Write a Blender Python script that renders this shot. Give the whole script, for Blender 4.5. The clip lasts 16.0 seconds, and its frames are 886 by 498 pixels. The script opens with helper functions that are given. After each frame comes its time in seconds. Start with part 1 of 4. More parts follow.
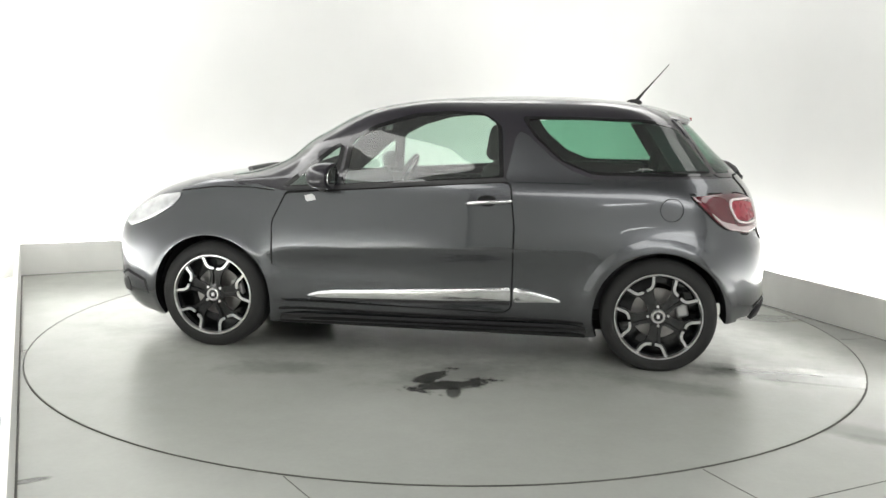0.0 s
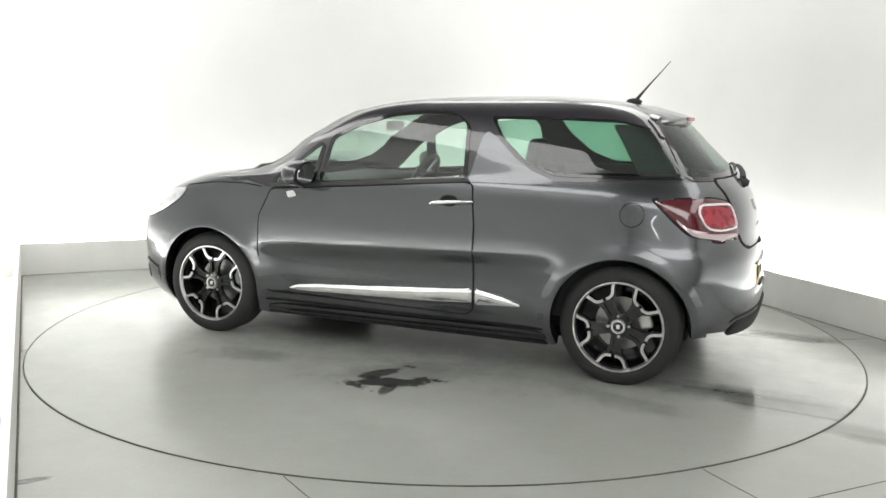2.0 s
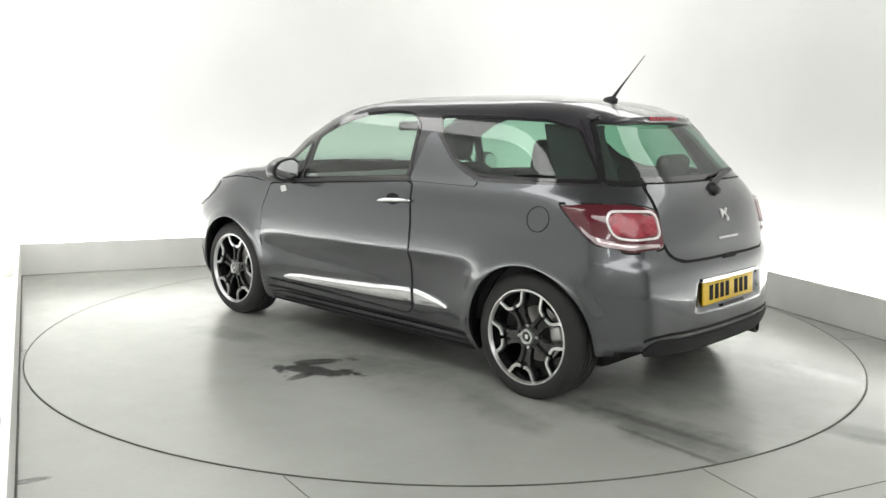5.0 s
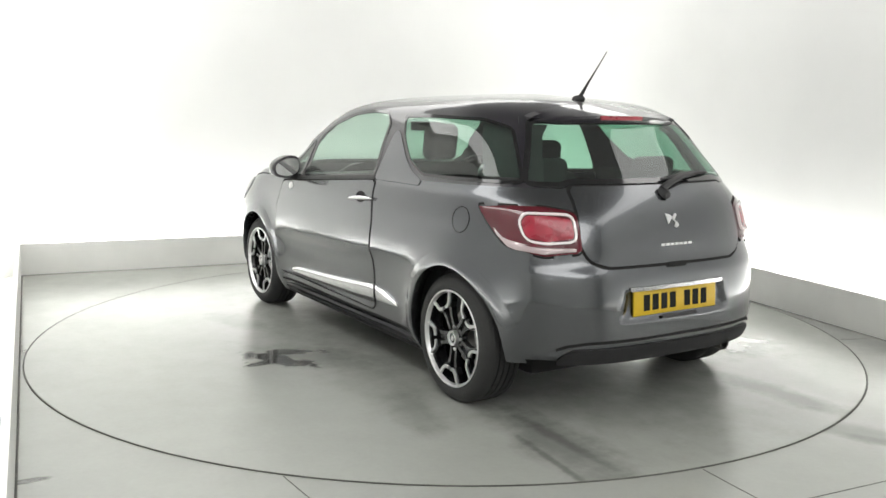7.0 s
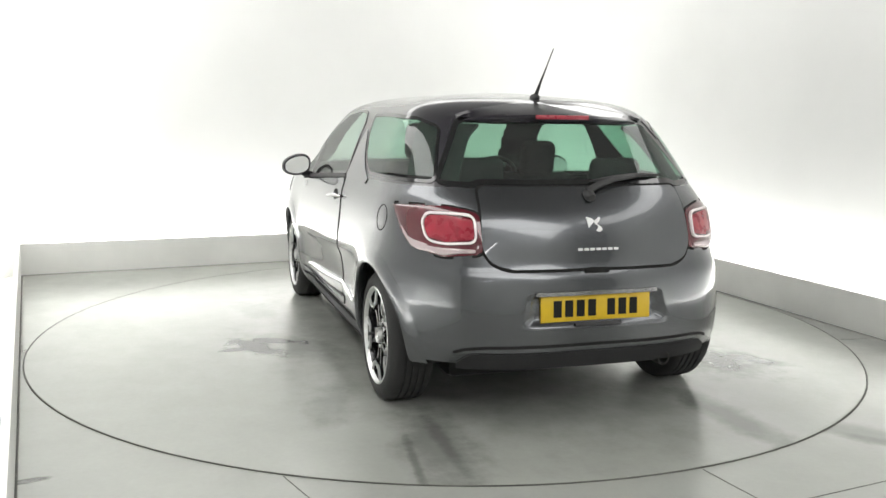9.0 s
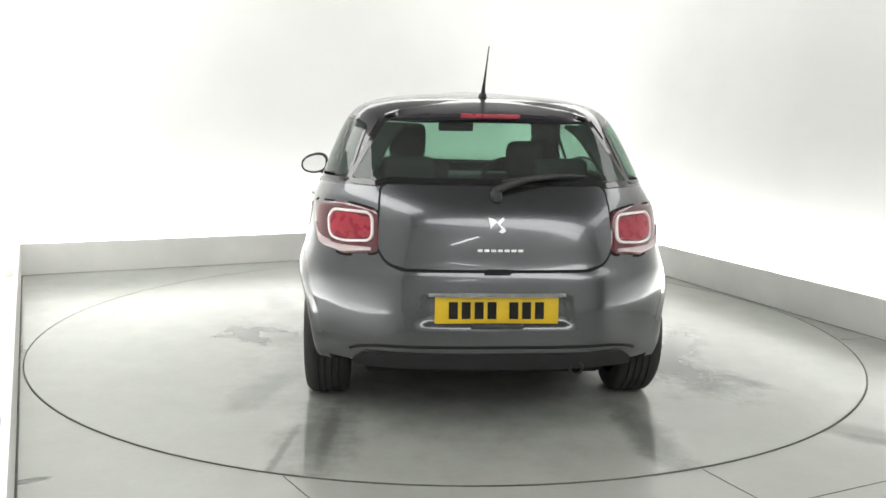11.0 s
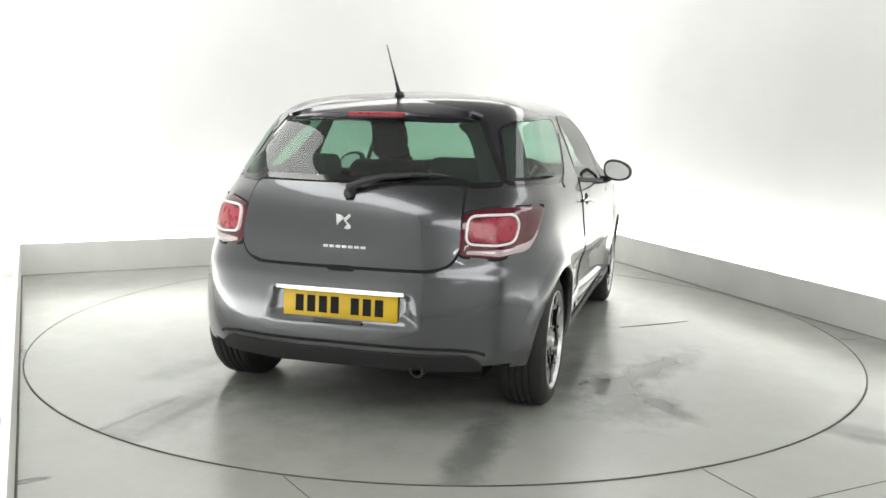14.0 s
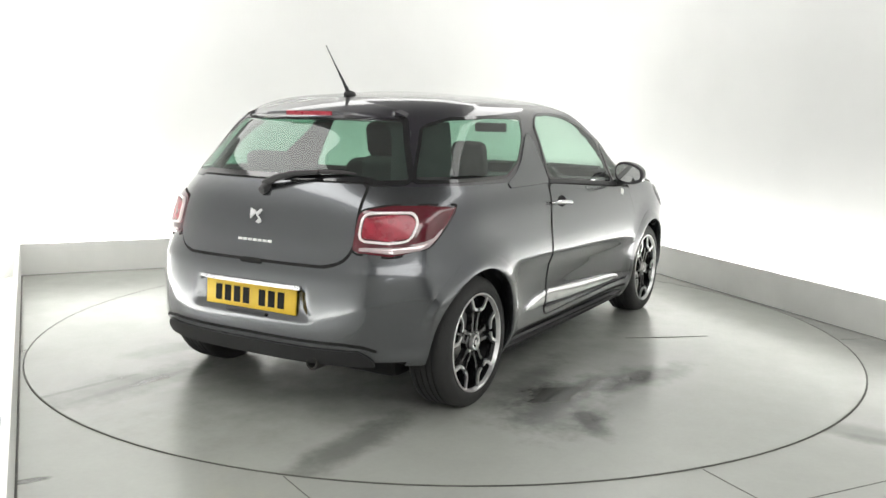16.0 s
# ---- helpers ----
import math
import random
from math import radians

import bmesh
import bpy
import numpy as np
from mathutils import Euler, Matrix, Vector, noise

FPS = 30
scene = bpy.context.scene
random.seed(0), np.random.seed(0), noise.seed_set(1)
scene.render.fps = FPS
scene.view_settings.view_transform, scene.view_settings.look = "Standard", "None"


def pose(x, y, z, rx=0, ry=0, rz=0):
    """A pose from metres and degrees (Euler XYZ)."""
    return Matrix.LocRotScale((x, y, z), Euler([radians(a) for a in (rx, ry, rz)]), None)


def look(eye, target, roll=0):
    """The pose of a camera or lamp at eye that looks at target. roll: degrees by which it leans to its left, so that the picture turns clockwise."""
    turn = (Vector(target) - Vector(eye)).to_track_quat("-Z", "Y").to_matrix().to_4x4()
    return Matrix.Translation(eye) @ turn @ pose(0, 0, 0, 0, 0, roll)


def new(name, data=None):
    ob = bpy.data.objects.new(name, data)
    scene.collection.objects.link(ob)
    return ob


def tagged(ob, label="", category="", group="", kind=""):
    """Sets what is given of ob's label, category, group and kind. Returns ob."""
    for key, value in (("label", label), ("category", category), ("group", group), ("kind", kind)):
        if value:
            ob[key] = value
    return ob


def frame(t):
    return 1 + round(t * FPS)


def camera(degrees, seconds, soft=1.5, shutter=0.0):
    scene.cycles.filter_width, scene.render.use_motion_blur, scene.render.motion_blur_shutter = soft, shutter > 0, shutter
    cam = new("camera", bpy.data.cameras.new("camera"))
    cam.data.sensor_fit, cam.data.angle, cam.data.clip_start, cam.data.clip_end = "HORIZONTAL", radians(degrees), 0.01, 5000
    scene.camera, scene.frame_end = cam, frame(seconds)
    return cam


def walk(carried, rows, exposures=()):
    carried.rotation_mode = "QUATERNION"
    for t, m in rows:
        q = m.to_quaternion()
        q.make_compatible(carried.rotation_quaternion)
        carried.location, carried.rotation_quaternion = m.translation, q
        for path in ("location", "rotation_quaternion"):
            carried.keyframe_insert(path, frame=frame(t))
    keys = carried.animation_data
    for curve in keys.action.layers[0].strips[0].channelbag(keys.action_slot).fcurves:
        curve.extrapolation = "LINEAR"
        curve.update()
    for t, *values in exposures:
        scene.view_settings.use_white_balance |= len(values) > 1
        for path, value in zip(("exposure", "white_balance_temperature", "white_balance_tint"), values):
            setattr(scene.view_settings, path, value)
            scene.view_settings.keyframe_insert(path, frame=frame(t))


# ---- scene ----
# Camera: stands still at the mouth of the photo booth.
EYE = Vector((0.0, -5.452, 1.337))
cam = camera(53.42, 16.0)
CAM = look(EYE, EYE + Vector((-0.0042, 0.98838, -0.15196)), 1.015)
walk(cam, [(0, CAM), (16, CAM)])

# ---- light ----
world = bpy.data.worlds.new("world")
scene.world = world
world.use_nodes = True
world.node_tree.nodes["Background"].inputs[0].default_value = (0.9, 0.95, 1.0, 1)
world.node_tree.nodes["Background"].inputs[1].default_value = 0.1
scene.view_settings.exposure = 0.0


def strip_lamp(name, a, b, z, width, power, aim):
    """A long lamp from a to b (world x, y) at height z, that shines towards aim."""
    mid = Vector(((a[0] + b[0]) / 2, (a[1] + b[1]) / 2, z))
    along = Vector((b[0] - a[0], b[1] - a[1], 0))
    d = bpy.data.lights.new(name, "AREA")
    d.shape, d.size, d.size_y, d.energy, d.color = "RECTANGLE", along.length, width, power, (1, 0.995, 0.97)
    back = -Vector(aim).normalized()
    x = along.normalized()
    y = back.cross(x).normalized()
    x = y.cross(back)
    ob = new(name, d)
    ob.matrix_world = Matrix.Translation(mid) @ Matrix((x, y, back)).transposed().to_4x4()
    return ob


# tubes in the trough behind the low skirt wash the walls from below
strip_lamp("trough_lamp", (-3.50, 1.25), (-1.06, -3.85), 0.12, 0.10, 66, (-0.35, -0.17, 1))
strip_lamp("trough_lamp", (-3.30, 1.62), (1.10, 3.68), 0.12, 0.10, 47, (-0.17, 0.35, 1))
strip_lamp("trough_lamp", (1.40, 3.50), (4.95, -5.30), 0.12, 0.10, 86, (0.35, 0.14, 1))
# batten lights along the tops of the walls
strip_lamp("overhead_lamp", (-3.15, 1.30), (-0.70, -3.85), 3.1, 0.6, 52, (0.35, 0.17, -1))
strip_lamp("overhead_lamp", (-3.00, 1.40), (1.00, 3.25), 3.1, 0.6, 20, (0.15, -0.3, -1))
strip_lamp("overhead_lamp", (1.30, 3.00), (4.40, -4.9), 3.1, 0.6, 50, (-0.35, -0.14, -1))
# unseen fill lamp added over the booth's mouth to brighten car and floor
strip_lamp("overhead_lamp", (-0.6, -5.0), (4.0, -5.9), 3.1, 1.2, 84, (-0.1, 0.6, -1))

# one slim tube on the wall behind the camera, which glints in the paint
tube_light = bpy.data.lights.new("tube_lamp", "AREA")
tube_light.shape, tube_light.size, tube_light.size_y, tube_light.energy = "RECTANGLE", 0.08, 0.8, 3.5
new("tube_lamp", tube_light).matrix_world = look((0.66, -6.3, 2.1), (0, 0, 0.8), -55)

# ---- materials ----


def mat(name, colour=(0.5, 0.5, 0.5), rough=0.5, metal=0.0, coat=0.0, bump=0.0, bump_scale=60, var=0.0, var_scale=6, spec=0.5):
    m = bpy.data.materials.new(name)
    m.use_nodes = True
    nt = m.node_tree
    b = nt.nodes["Principled BSDF"]
    b.inputs["Base Color"].default_value = (*colour, 1)
    b.inputs["Roughness"].default_value = rough
    b.inputs["Metallic"].default_value = metal
    b.inputs["Coat Weight"].default_value = coat
    b.inputs["Coat Roughness"].default_value = 0.03
    b.inputs["Specular IOR Level"].default_value = spec
    tc = nt.nodes.new("ShaderNodeTexCoord")
    if var:
        n = nt.nodes.new("ShaderNodeTexNoise")
        n.inputs["Scale"].default_value = var_scale
        n.inputs["Detail"].default_value = 6
        nt.links.new(tc.outputs["Object"], n.inputs["Vector"])
        r = nt.nodes.new("ShaderNodeMapRange")
        r.inputs["From Min"].default_value, r.inputs["From Max"].default_value = 0.3, 0.7
        r.inputs["To Min"].default_value, r.inputs["To Max"].default_value = 1 - var, 1 + var
        nt.links.new(n.outputs["Fac"], r.inputs["Value"])
        h = nt.nodes.new("ShaderNodeHueSaturation")
        h.inputs["Color"].default_value = (*colour, 1)
        nt.links.new(r.outputs[0], h.inputs["Value"])
        nt.links.new(h.outputs[0], b.inputs["Base Color"])
        r2 = nt.nodes.new("ShaderNodeMapRange")
        r2.inputs["To Min"].default_value, r2.inputs["To Max"].default_value = max(0.02, rough * (1 - var)), rough * (1 + var)
        nt.links.new(n.outputs["Fac"], r2.inputs["Value"])
        nt.links.new(r2.outputs[0], b.inputs["Roughness"])
    if bump:
        n = nt.nodes.new("ShaderNodeTexNoise")
        n.inputs["Scale"].default_value = bump_scale
        n.inputs["Detail"].default_value = 4
        nt.links.new(tc.outputs["Object"], n.inputs["Vector"])
        p = nt.nodes.new("ShaderNodeBump")
        p.inputs["Strength"].default_value = bump
        p.inputs["Distance"].default_value = 0.01
        nt.links.new(n.outputs["Fac"], p.inputs["Height"])
        nt.links.new(p.outputs[0], b.inputs["Normal"])
    return m


def glass_mat(name, tint, rough=0.0, base=0.07, haze=0.05):
    """Thin tinted pane: what passes is tinted, Fresnel drives the gloss."""
    m = bpy.data.materials.new(name)
    m.use_nodes = True
    nt = m.node_tree
    out = nt.nodes["Material Output"]
    nt.nodes.remove(nt.nodes["Principled BSDF"])
    tr, gl = nt.nodes.new("ShaderNodeBsdfTransparent"), nt.nodes.new("ShaderNodeBsdfGlossy")
    tr.inputs[0].default_value = (*tint, 1)
    gl.inputs["Roughness"].default_value = rough
    lw = nt.nodes.new("ShaderNodeLayerWeight")
    lw.inputs[0].default_value = 0.5
    p5, fr = nt.nodes.new("ShaderNodeMath"), nt.nodes.new("ShaderNodeMath")
    p5.operation, fr.operation = "POWER", "MULTIPLY_ADD"
    p5.inputs[1].default_value, fr.inputs[1].default_value, fr.inputs[2].default_value = 5.0, 0.9, base
    nt.links.new(lw.outputs["Facing"], p5.inputs[0])
    nt.links.new(p5.outputs[0], fr.inputs[0])
    mix = nt.nodes.new("ShaderNodeMixShader")
    # pale diffuse layer puts a veil of reflected light over the dark cabin
    veil, film_mix = nt.nodes.new("ShaderNodeBsdfDiffuse"), nt.nodes.new("ShaderNodeMixShader")
    veil.inputs[0].default_value = (0.6, 0.6, 0.58, 1)
    tc, n, r = nt.nodes.new("ShaderNodeTexCoord"), nt.nodes.new("ShaderNodeTexNoise"), nt.nodes.new("ShaderNodeMapRange")
    n.inputs["Scale"].default_value, n.inputs["Detail"].default_value = 7, 5
    r.inputs["To Min"].default_value, r.inputs["To Max"].default_value = haze * 0.6, haze * 1.4
    nt.links.new(tc.outputs["Object"], n.inputs["Vector"])
    nt.links.new(n.outputs["Fac"], r.inputs["Value"])
    nt.links.new(r.outputs[0], film_mix.inputs[0])
    nt.links.new(tr.outputs[0], film_mix.inputs[1])
    nt.links.new(veil.outputs[0], film_mix.inputs[2])
    nt.links.new(fr.outputs[0], mix.inputs[0])
    nt.links.new(film_mix.outputs[0], mix.inputs[1])
    nt.links.new(gl.outputs[0], mix.inputs[2])
    nt.links.new(mix.outputs[0], out.inputs[0])
    return m


PAINT = mat("grey_metallic_paint", (0.105, 0.109, 0.117), 0.27, 0.95, 1.0, var=0.05, var_scale=400)
ROOF_PAINT = mat("black_roof_paint", (0.012, 0.010, 0.016), 0.3, 0.0, 1.0, var=0.1, var_scale=3)
BLACK = mat("black_plastic", (0.028, 0.028, 0.029), 0.5, bump=0.15, bump_scale=400)
GAP = mat("dark_gap", (0.006, 0.006, 0.006), 0.9)
FRIT = mat("black_frit", (0.008, 0.008, 0.009), 0.08, 0.0, 0.5)
CHROME = mat("chrome", (0.78, 0.78, 0.79), 0.12, 1.0, var=0.1, var_scale=20)
TYRE = mat("tyre_rubber", (0.019, 0.019, 0.019), 0.75, bump=0.3, bump_scale=120, var=0.2, var_scale=20)
RIM_BLACK = mat("gloss_black_alloy", (0.010, 0.010, 0.011), 0.22, 0.2, 0.6)
RIM_BRIGHT = mat("machined_alloy", (0.66, 0.66, 0.66), 0.32, 1.0, var=0.1, var_scale=60)
FABRIC = mat("black_seat_fabric", (0.045, 0.046, 0.047), 0.9, bump=0.3, bump_scale=300, var=0.2, var_scale=10)
LAMP_DARK = mat("dark_red_lens", (0.10, 0.006, 0.014), 0.12, 0.0, 1.0)
LAMP_RED = mat("red_lens", (0.32, 0.012, 0.032), 0.28, 0.0, 0.4, var=0.25, var_scale=25)
LAMP_WHITE = mat("light_guide_ring", (0.85, 0.78, 0.78), 0.25, 0.0, 0.5)
LAMP_CLEAR = mat("clear_reverse_lens", (0.55, 0.45, 0.46), 0.1, 0.3, 1.0)
HEAD_CLEAR = mat("clear_headlamp_lens", (0.75, 0.76, 0.77), 0.1, 0.5, 1.0, var=0.2, var_scale=15)
YELLOW = mat("yellow_plate", (0.66, 0.44, 0.015), 0.35, var=0.04, var_scale=30)
WALL = mat("white_wall_paint", (0.86, 0.865, 0.85), 0.75, bump=0.05, bump_scale=30, var=0.02, var_scale=1.5)
SKIRT = mat("off_white_skirt_panel", (0.86, 0.86, 0.83), 0.45, bump=0.06, bump_scale=40, var=0.05, var_scale=3)
JOINT = mat("dirty_joint", (0.10, 0.10, 0.09), 0.8, var=0.4, var_scale=8)
CEIL = mat("dark_ceiling", (0.22, 0.22, 0.22), 0.8, var=0.1, var_scale=1)
HALL = mat("grey_hall_wall", (0.66, 0.66, 0.65), 0.8, var=0.1, var_scale=0.7)
MIRROR = mat("mirror_glass", (0.85, 0.86, 0.86), 0.02, 1.0)
GLASS = glass_mat("clear_green_glass", (0.72, 0.86, 0.78))
GLASS_DARK = glass_mat("tinted_rear_glass", (0.36, 0.58, 0.47), base=0.06, haze=0.035)
SILVER = mat("satin_silver", (0.72, 0.72, 0.72), 0.35, 0.4)



def floor_mat(name, stains_and_shade):
    """Painted concrete with patches of dirt, damp and put-in shade: (x, y, length, width, turn, depth, wet, ragged)."""
    m = bpy.data.materials.new(name)
    m.use_nodes = True
    nt = m.node_tree
    b = nt.nodes["Principled BSDF"]
    tc = nt.nodes.new("ShaderNodeTexCoord")

    def noise_node(scale, detail=5, rough=0.55):
        n = nt.nodes.new("ShaderNodeTexNoise")
        n.inputs["Scale"].default_value, n.inputs["Detail"].default_value, n.inputs["Roughness"].default_value = scale, detail, rough
        nt.links.new(tc.outputs["Object"], n.inputs["Vector"])
        return n.outputs["Fac"]

    def math_node(op, a, c, d=None, clamp=False):
        n = nt.nodes.new("ShaderNodeMath")
        n.operation, n.use_clamp = op, clamp
        for k, v in enumerate((a, c, d)):
            if v is None:
                continue
            if isinstance(v, (int, float)):
                n.inputs[k].default_value = v
            else:
                nt.links.new(v, n.inputs[k])
        return n.outputs[0]

    big, mid, fine = noise_node(0.9, 4), noise_node(5, 8, 0.65), noise_node(45, 6)
    tone = math_node("MULTIPLY_ADD", big, 0.16, 0.84)
    tone = math_node("MULTIPLY_ADD", math_node("SUBTRACT", mid, 0.5), 0.14, tone)
    tone = math_node("MULTIPLY_ADD", math_node("SUBTRACT", fine, 0.5), 0.08, tone)
    rough = math_node("MULTIPLY_ADD", mid, 0.10, 0.20)
    for x, y, l, w, turn, depth, wet, ragged in stains_and_shade:
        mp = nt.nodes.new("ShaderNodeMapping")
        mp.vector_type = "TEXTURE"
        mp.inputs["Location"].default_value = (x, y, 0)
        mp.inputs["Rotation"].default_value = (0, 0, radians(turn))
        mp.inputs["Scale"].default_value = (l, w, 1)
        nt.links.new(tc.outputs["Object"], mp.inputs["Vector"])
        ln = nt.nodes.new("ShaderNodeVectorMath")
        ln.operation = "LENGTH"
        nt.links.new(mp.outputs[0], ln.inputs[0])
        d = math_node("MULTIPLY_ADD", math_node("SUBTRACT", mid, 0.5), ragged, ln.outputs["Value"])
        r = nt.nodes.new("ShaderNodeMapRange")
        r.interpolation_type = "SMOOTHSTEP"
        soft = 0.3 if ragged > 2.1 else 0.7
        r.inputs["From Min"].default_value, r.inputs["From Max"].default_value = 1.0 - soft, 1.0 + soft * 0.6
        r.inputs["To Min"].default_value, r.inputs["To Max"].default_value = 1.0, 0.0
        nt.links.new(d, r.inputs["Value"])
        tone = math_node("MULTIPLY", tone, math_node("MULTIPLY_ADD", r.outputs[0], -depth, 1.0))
        rough = math_node("MULTIPLY", rough, math_node("MULTIPLY_ADD", r.outputs[0], -wet, 1.0))
    col = nt.nodes.new("ShaderNodeVectorMath")
    col.operation = "SCALE"
    col.inputs[0].default_value = (0.42, 0.43, 0.40)
    nt.links.new(tone, col.inputs["Scale"])
    nt.links.new(col.outputs[0], b.inputs["Base Color"])
    nt.links.new(rough, b.inputs["Roughness"])
    b.inputs["IOR"].default_value = 1.5
    b.inputs["Coat Weight"].default_value = 0.6
    nt.links.new(rough, b.inputs["Coat Roughness"])
    bp = nt.nodes.new("ShaderNodeBump")
    bp.inputs["Strength"].default_value, bp.inputs["Distance"].default_value = 0.08, 0.004
    nt.links.new(mid, bp.inputs["Height"])
    nt.links.new(bp.outputs[0], b.inputs["Normal"])
    return m


# the long streak at 2.35, 0.4 paints shade along the east skirt's foot
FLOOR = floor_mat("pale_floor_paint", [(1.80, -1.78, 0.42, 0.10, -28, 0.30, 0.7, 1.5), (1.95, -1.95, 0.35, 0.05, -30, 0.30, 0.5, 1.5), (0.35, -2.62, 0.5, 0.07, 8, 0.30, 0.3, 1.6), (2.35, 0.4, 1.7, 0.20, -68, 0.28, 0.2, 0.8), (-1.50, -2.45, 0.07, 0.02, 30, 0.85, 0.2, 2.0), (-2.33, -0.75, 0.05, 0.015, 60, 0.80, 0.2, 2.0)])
# the broad ellipse at 0, 0 paints floor dirt and the car's shade together
DISC = floor_mat("turntable_floor_paint", [
    (-0.20, 1.21, 0.22, 0.075, 28, 0.80, 0.5, 3.4), (-0.10, 1.09, 0.15, 0.05, 62, 0.72, 0.5, 3.2), (-0.08, 1.33, 0.12, 0.045, -30, 0.74, 0.4, 3.4), (-0.24, 1.31, 0.08, 0.035, 95, 0.70, 0.4, 3.2),
    (-1.94, 0.68, 0.46, 0.15, -6, 0.40, 0.78, 1.4), (-1.88, 0.64, 0.42, 0.035, -4, 0.30, 0.5, 1.5), (-2.05, 0.81, 0.30, 0.02, -8, 0.35, 0.4, 1.5), (-1.95, -0.71, 0.48, 0.10, 2, 0.46, 0.35, 1.4), (-1.05, -1.22, 0.40, 0.20, 12, 0.60, 0.5, 1.7),
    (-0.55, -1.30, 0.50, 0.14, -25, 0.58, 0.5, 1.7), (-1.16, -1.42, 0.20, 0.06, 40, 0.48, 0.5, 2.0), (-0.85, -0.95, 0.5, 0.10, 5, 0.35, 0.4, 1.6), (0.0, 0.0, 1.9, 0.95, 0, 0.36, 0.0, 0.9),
    (-0.20, 1.05, 0.40, 0.20, 40, 0.25, 0.1, 1.2), (0.75, 1.10, 0.3, 0.12, 10, 0.25, 0.1, 1.4), (-1.30, 0.98, 0.35, 0.10, -20, 0.22, 0.2, 1.5)])

# ---- helpers for meshes ----


def mesh_ob(name, verts, faces, material, parent=None, label="", smooth=True):
    me = bpy.data.meshes.new(name)
    me.from_pydata([tuple(v) for v in verts], [], faces)
    me.update()
    if smooth:
        me.polygons.foreach_set("use_smooth", [True] * len(me.polygons))
        me.set_sharp_from_angle(angle=radians(40))
    me.materials.append(material)
    ob = new(name, me)
    ob.parent = parent
    if label:
        ob["label"] = label
    return ob


def part(name, bm, material, parent, label="", smooth=True):
    me = bpy.data.meshes.new(name)
    bm.normal_update()
    bm.to_mesh(me)
    bm.free()
    if smooth:
        me.polygons.foreach_set("use_smooth", [True] * len(me.polygons))
        me.set_sharp_from_angle(angle=radians(40))
    me.materials.append(material)
    ob = new(name, me)
    ob.parent = parent
    if label:
        ob["label"] = label
    return ob


def box_bm(x0, x1, y0, y1, z0, z1, bevel=0.0, segments=2, m=None):
    bm = bmesh.new()
    bmesh.ops.create_cube(bm, size=1)
    for v in bm.verts:
        v.co = Vector((x0 + (v.co.x + 0.5) * (x1 - x0), y0 + (v.co.y + 0.5) * (y1 - y0), z0 + (v.co.z + 0.5) * (z1 - z0)))
    if bevel:
        bmesh.ops.bevel(bm, geom=bm.edges[:], offset=bevel, segments=segments, affect="EDGES", profile=0.5)
    if m is not None:
        bm.transform(m)
    return bm


def lathe(profile, n=48, axis="Y", m=None):
    """Turns a list of (radius, along) round an axis."""
    bm = bmesh.new()
    rings = []
    for r, a in profile:
        ring = []
        for k in range(n):
            c, q = r * math.cos(2 * math.pi * k / n), r * math.sin(2 * math.pi * k / n)
            ring.append(bm.verts.new((c, a, q) if axis == "Y" else (c, q, a) if axis == "Z" else (a, c, q)))
        rings.append(ring)
    for a, b in zip(rings, rings[1:]):
        for k in range(n):
            bm.faces.new((a[k], a[(k + 1) % n], b[(k + 1) % n], b[k]))
    bmesh.ops.recalc_face_normals(bm, faces=bm.faces[:])
    if m is not None:
        bm.transform(m)
    return bm


def tube_bm(points, radius, n=8):
    bm = bmesh.new()
    pts = [Vector(p) for p in points]
    radii = radius if isinstance(radius, (list, tuple)) else [radius] * len(pts)
    rings = []
    for i, p in enumerate(pts):
        d = (pts[min(i + 1, len(pts) - 1)] - pts[max(i - 1, 0)]).normalized()
        a = d.cross(Vector((0, 0, 1)) if abs(d.z) < 0.9 else Vector((1, 0, 0))).normalized()
        b = d.cross(a)
        rings.append([bm.verts.new(p + (a * math.cos(6.28319 * k / n) + b * math.sin(6.28319 * k / n)) * radii[i]) for k in range(n)])
    for a, b in zip(rings, rings[1:]):
        for k in range(n):
            bm.faces.new((a[k], a[(k + 1) % n], b[(k + 1) % n], b[k]))
    bm.faces.new(rings[0][::-1])
    bm.faces.new(rings[-1])
    bmesh.ops.recalc_face_normals(bm, faces=bm.faces[:])
    return bm


# ---- the booth ----
BACK_L, BACK_R = Vector((-3.391, 1.442, 0)), Vector((1.227, 3.591, 0))
LEFT_NEAR, RIGHT_NEAR = Vector((-0.75, -4.12, 0)), Vector((4.90, -5.60, 0))
SKIRT_H, WALL_H = 0.25, 3.2


def wall_run(name, a, b, z0, z1, thick, back, material, label, cat, kind="structure"):
    """An upright panel from a to b; its face stands back metres behind the line, on the left side of a to b."""
    d = (b - a).normalized()
    n = Vector((-d.y, d.x, 0))
    p = [a + n * back, b + n * back, b + n * (back + thick), a + n * (back + thick)]
    bm = bmesh.new()
    vs = [bm.verts.new((q.x, q.y, z)) for z in (z0, z1) for q in p]
    for f in ((0, 1, 5, 4), (1, 2, 6, 5), (2, 3, 7, 6), (3, 0, 4, 7), (4, 5, 6, 7), (3, 2, 1, 0)):
        bm.faces.new([vs[k] for k in f])
    bmesh.ops.recalc_face_normals(bm, faces=bm.faces[:])
    return tagged(part(name, bm, material, None, smooth=False), label, cat, kind=kind)


FAR = 9.0
bm = bmesh.new()
bmesh.ops.create_grid(bm, x_segments=1, y_segments=1, size=FAR)
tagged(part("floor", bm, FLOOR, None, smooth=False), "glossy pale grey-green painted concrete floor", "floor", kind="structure")
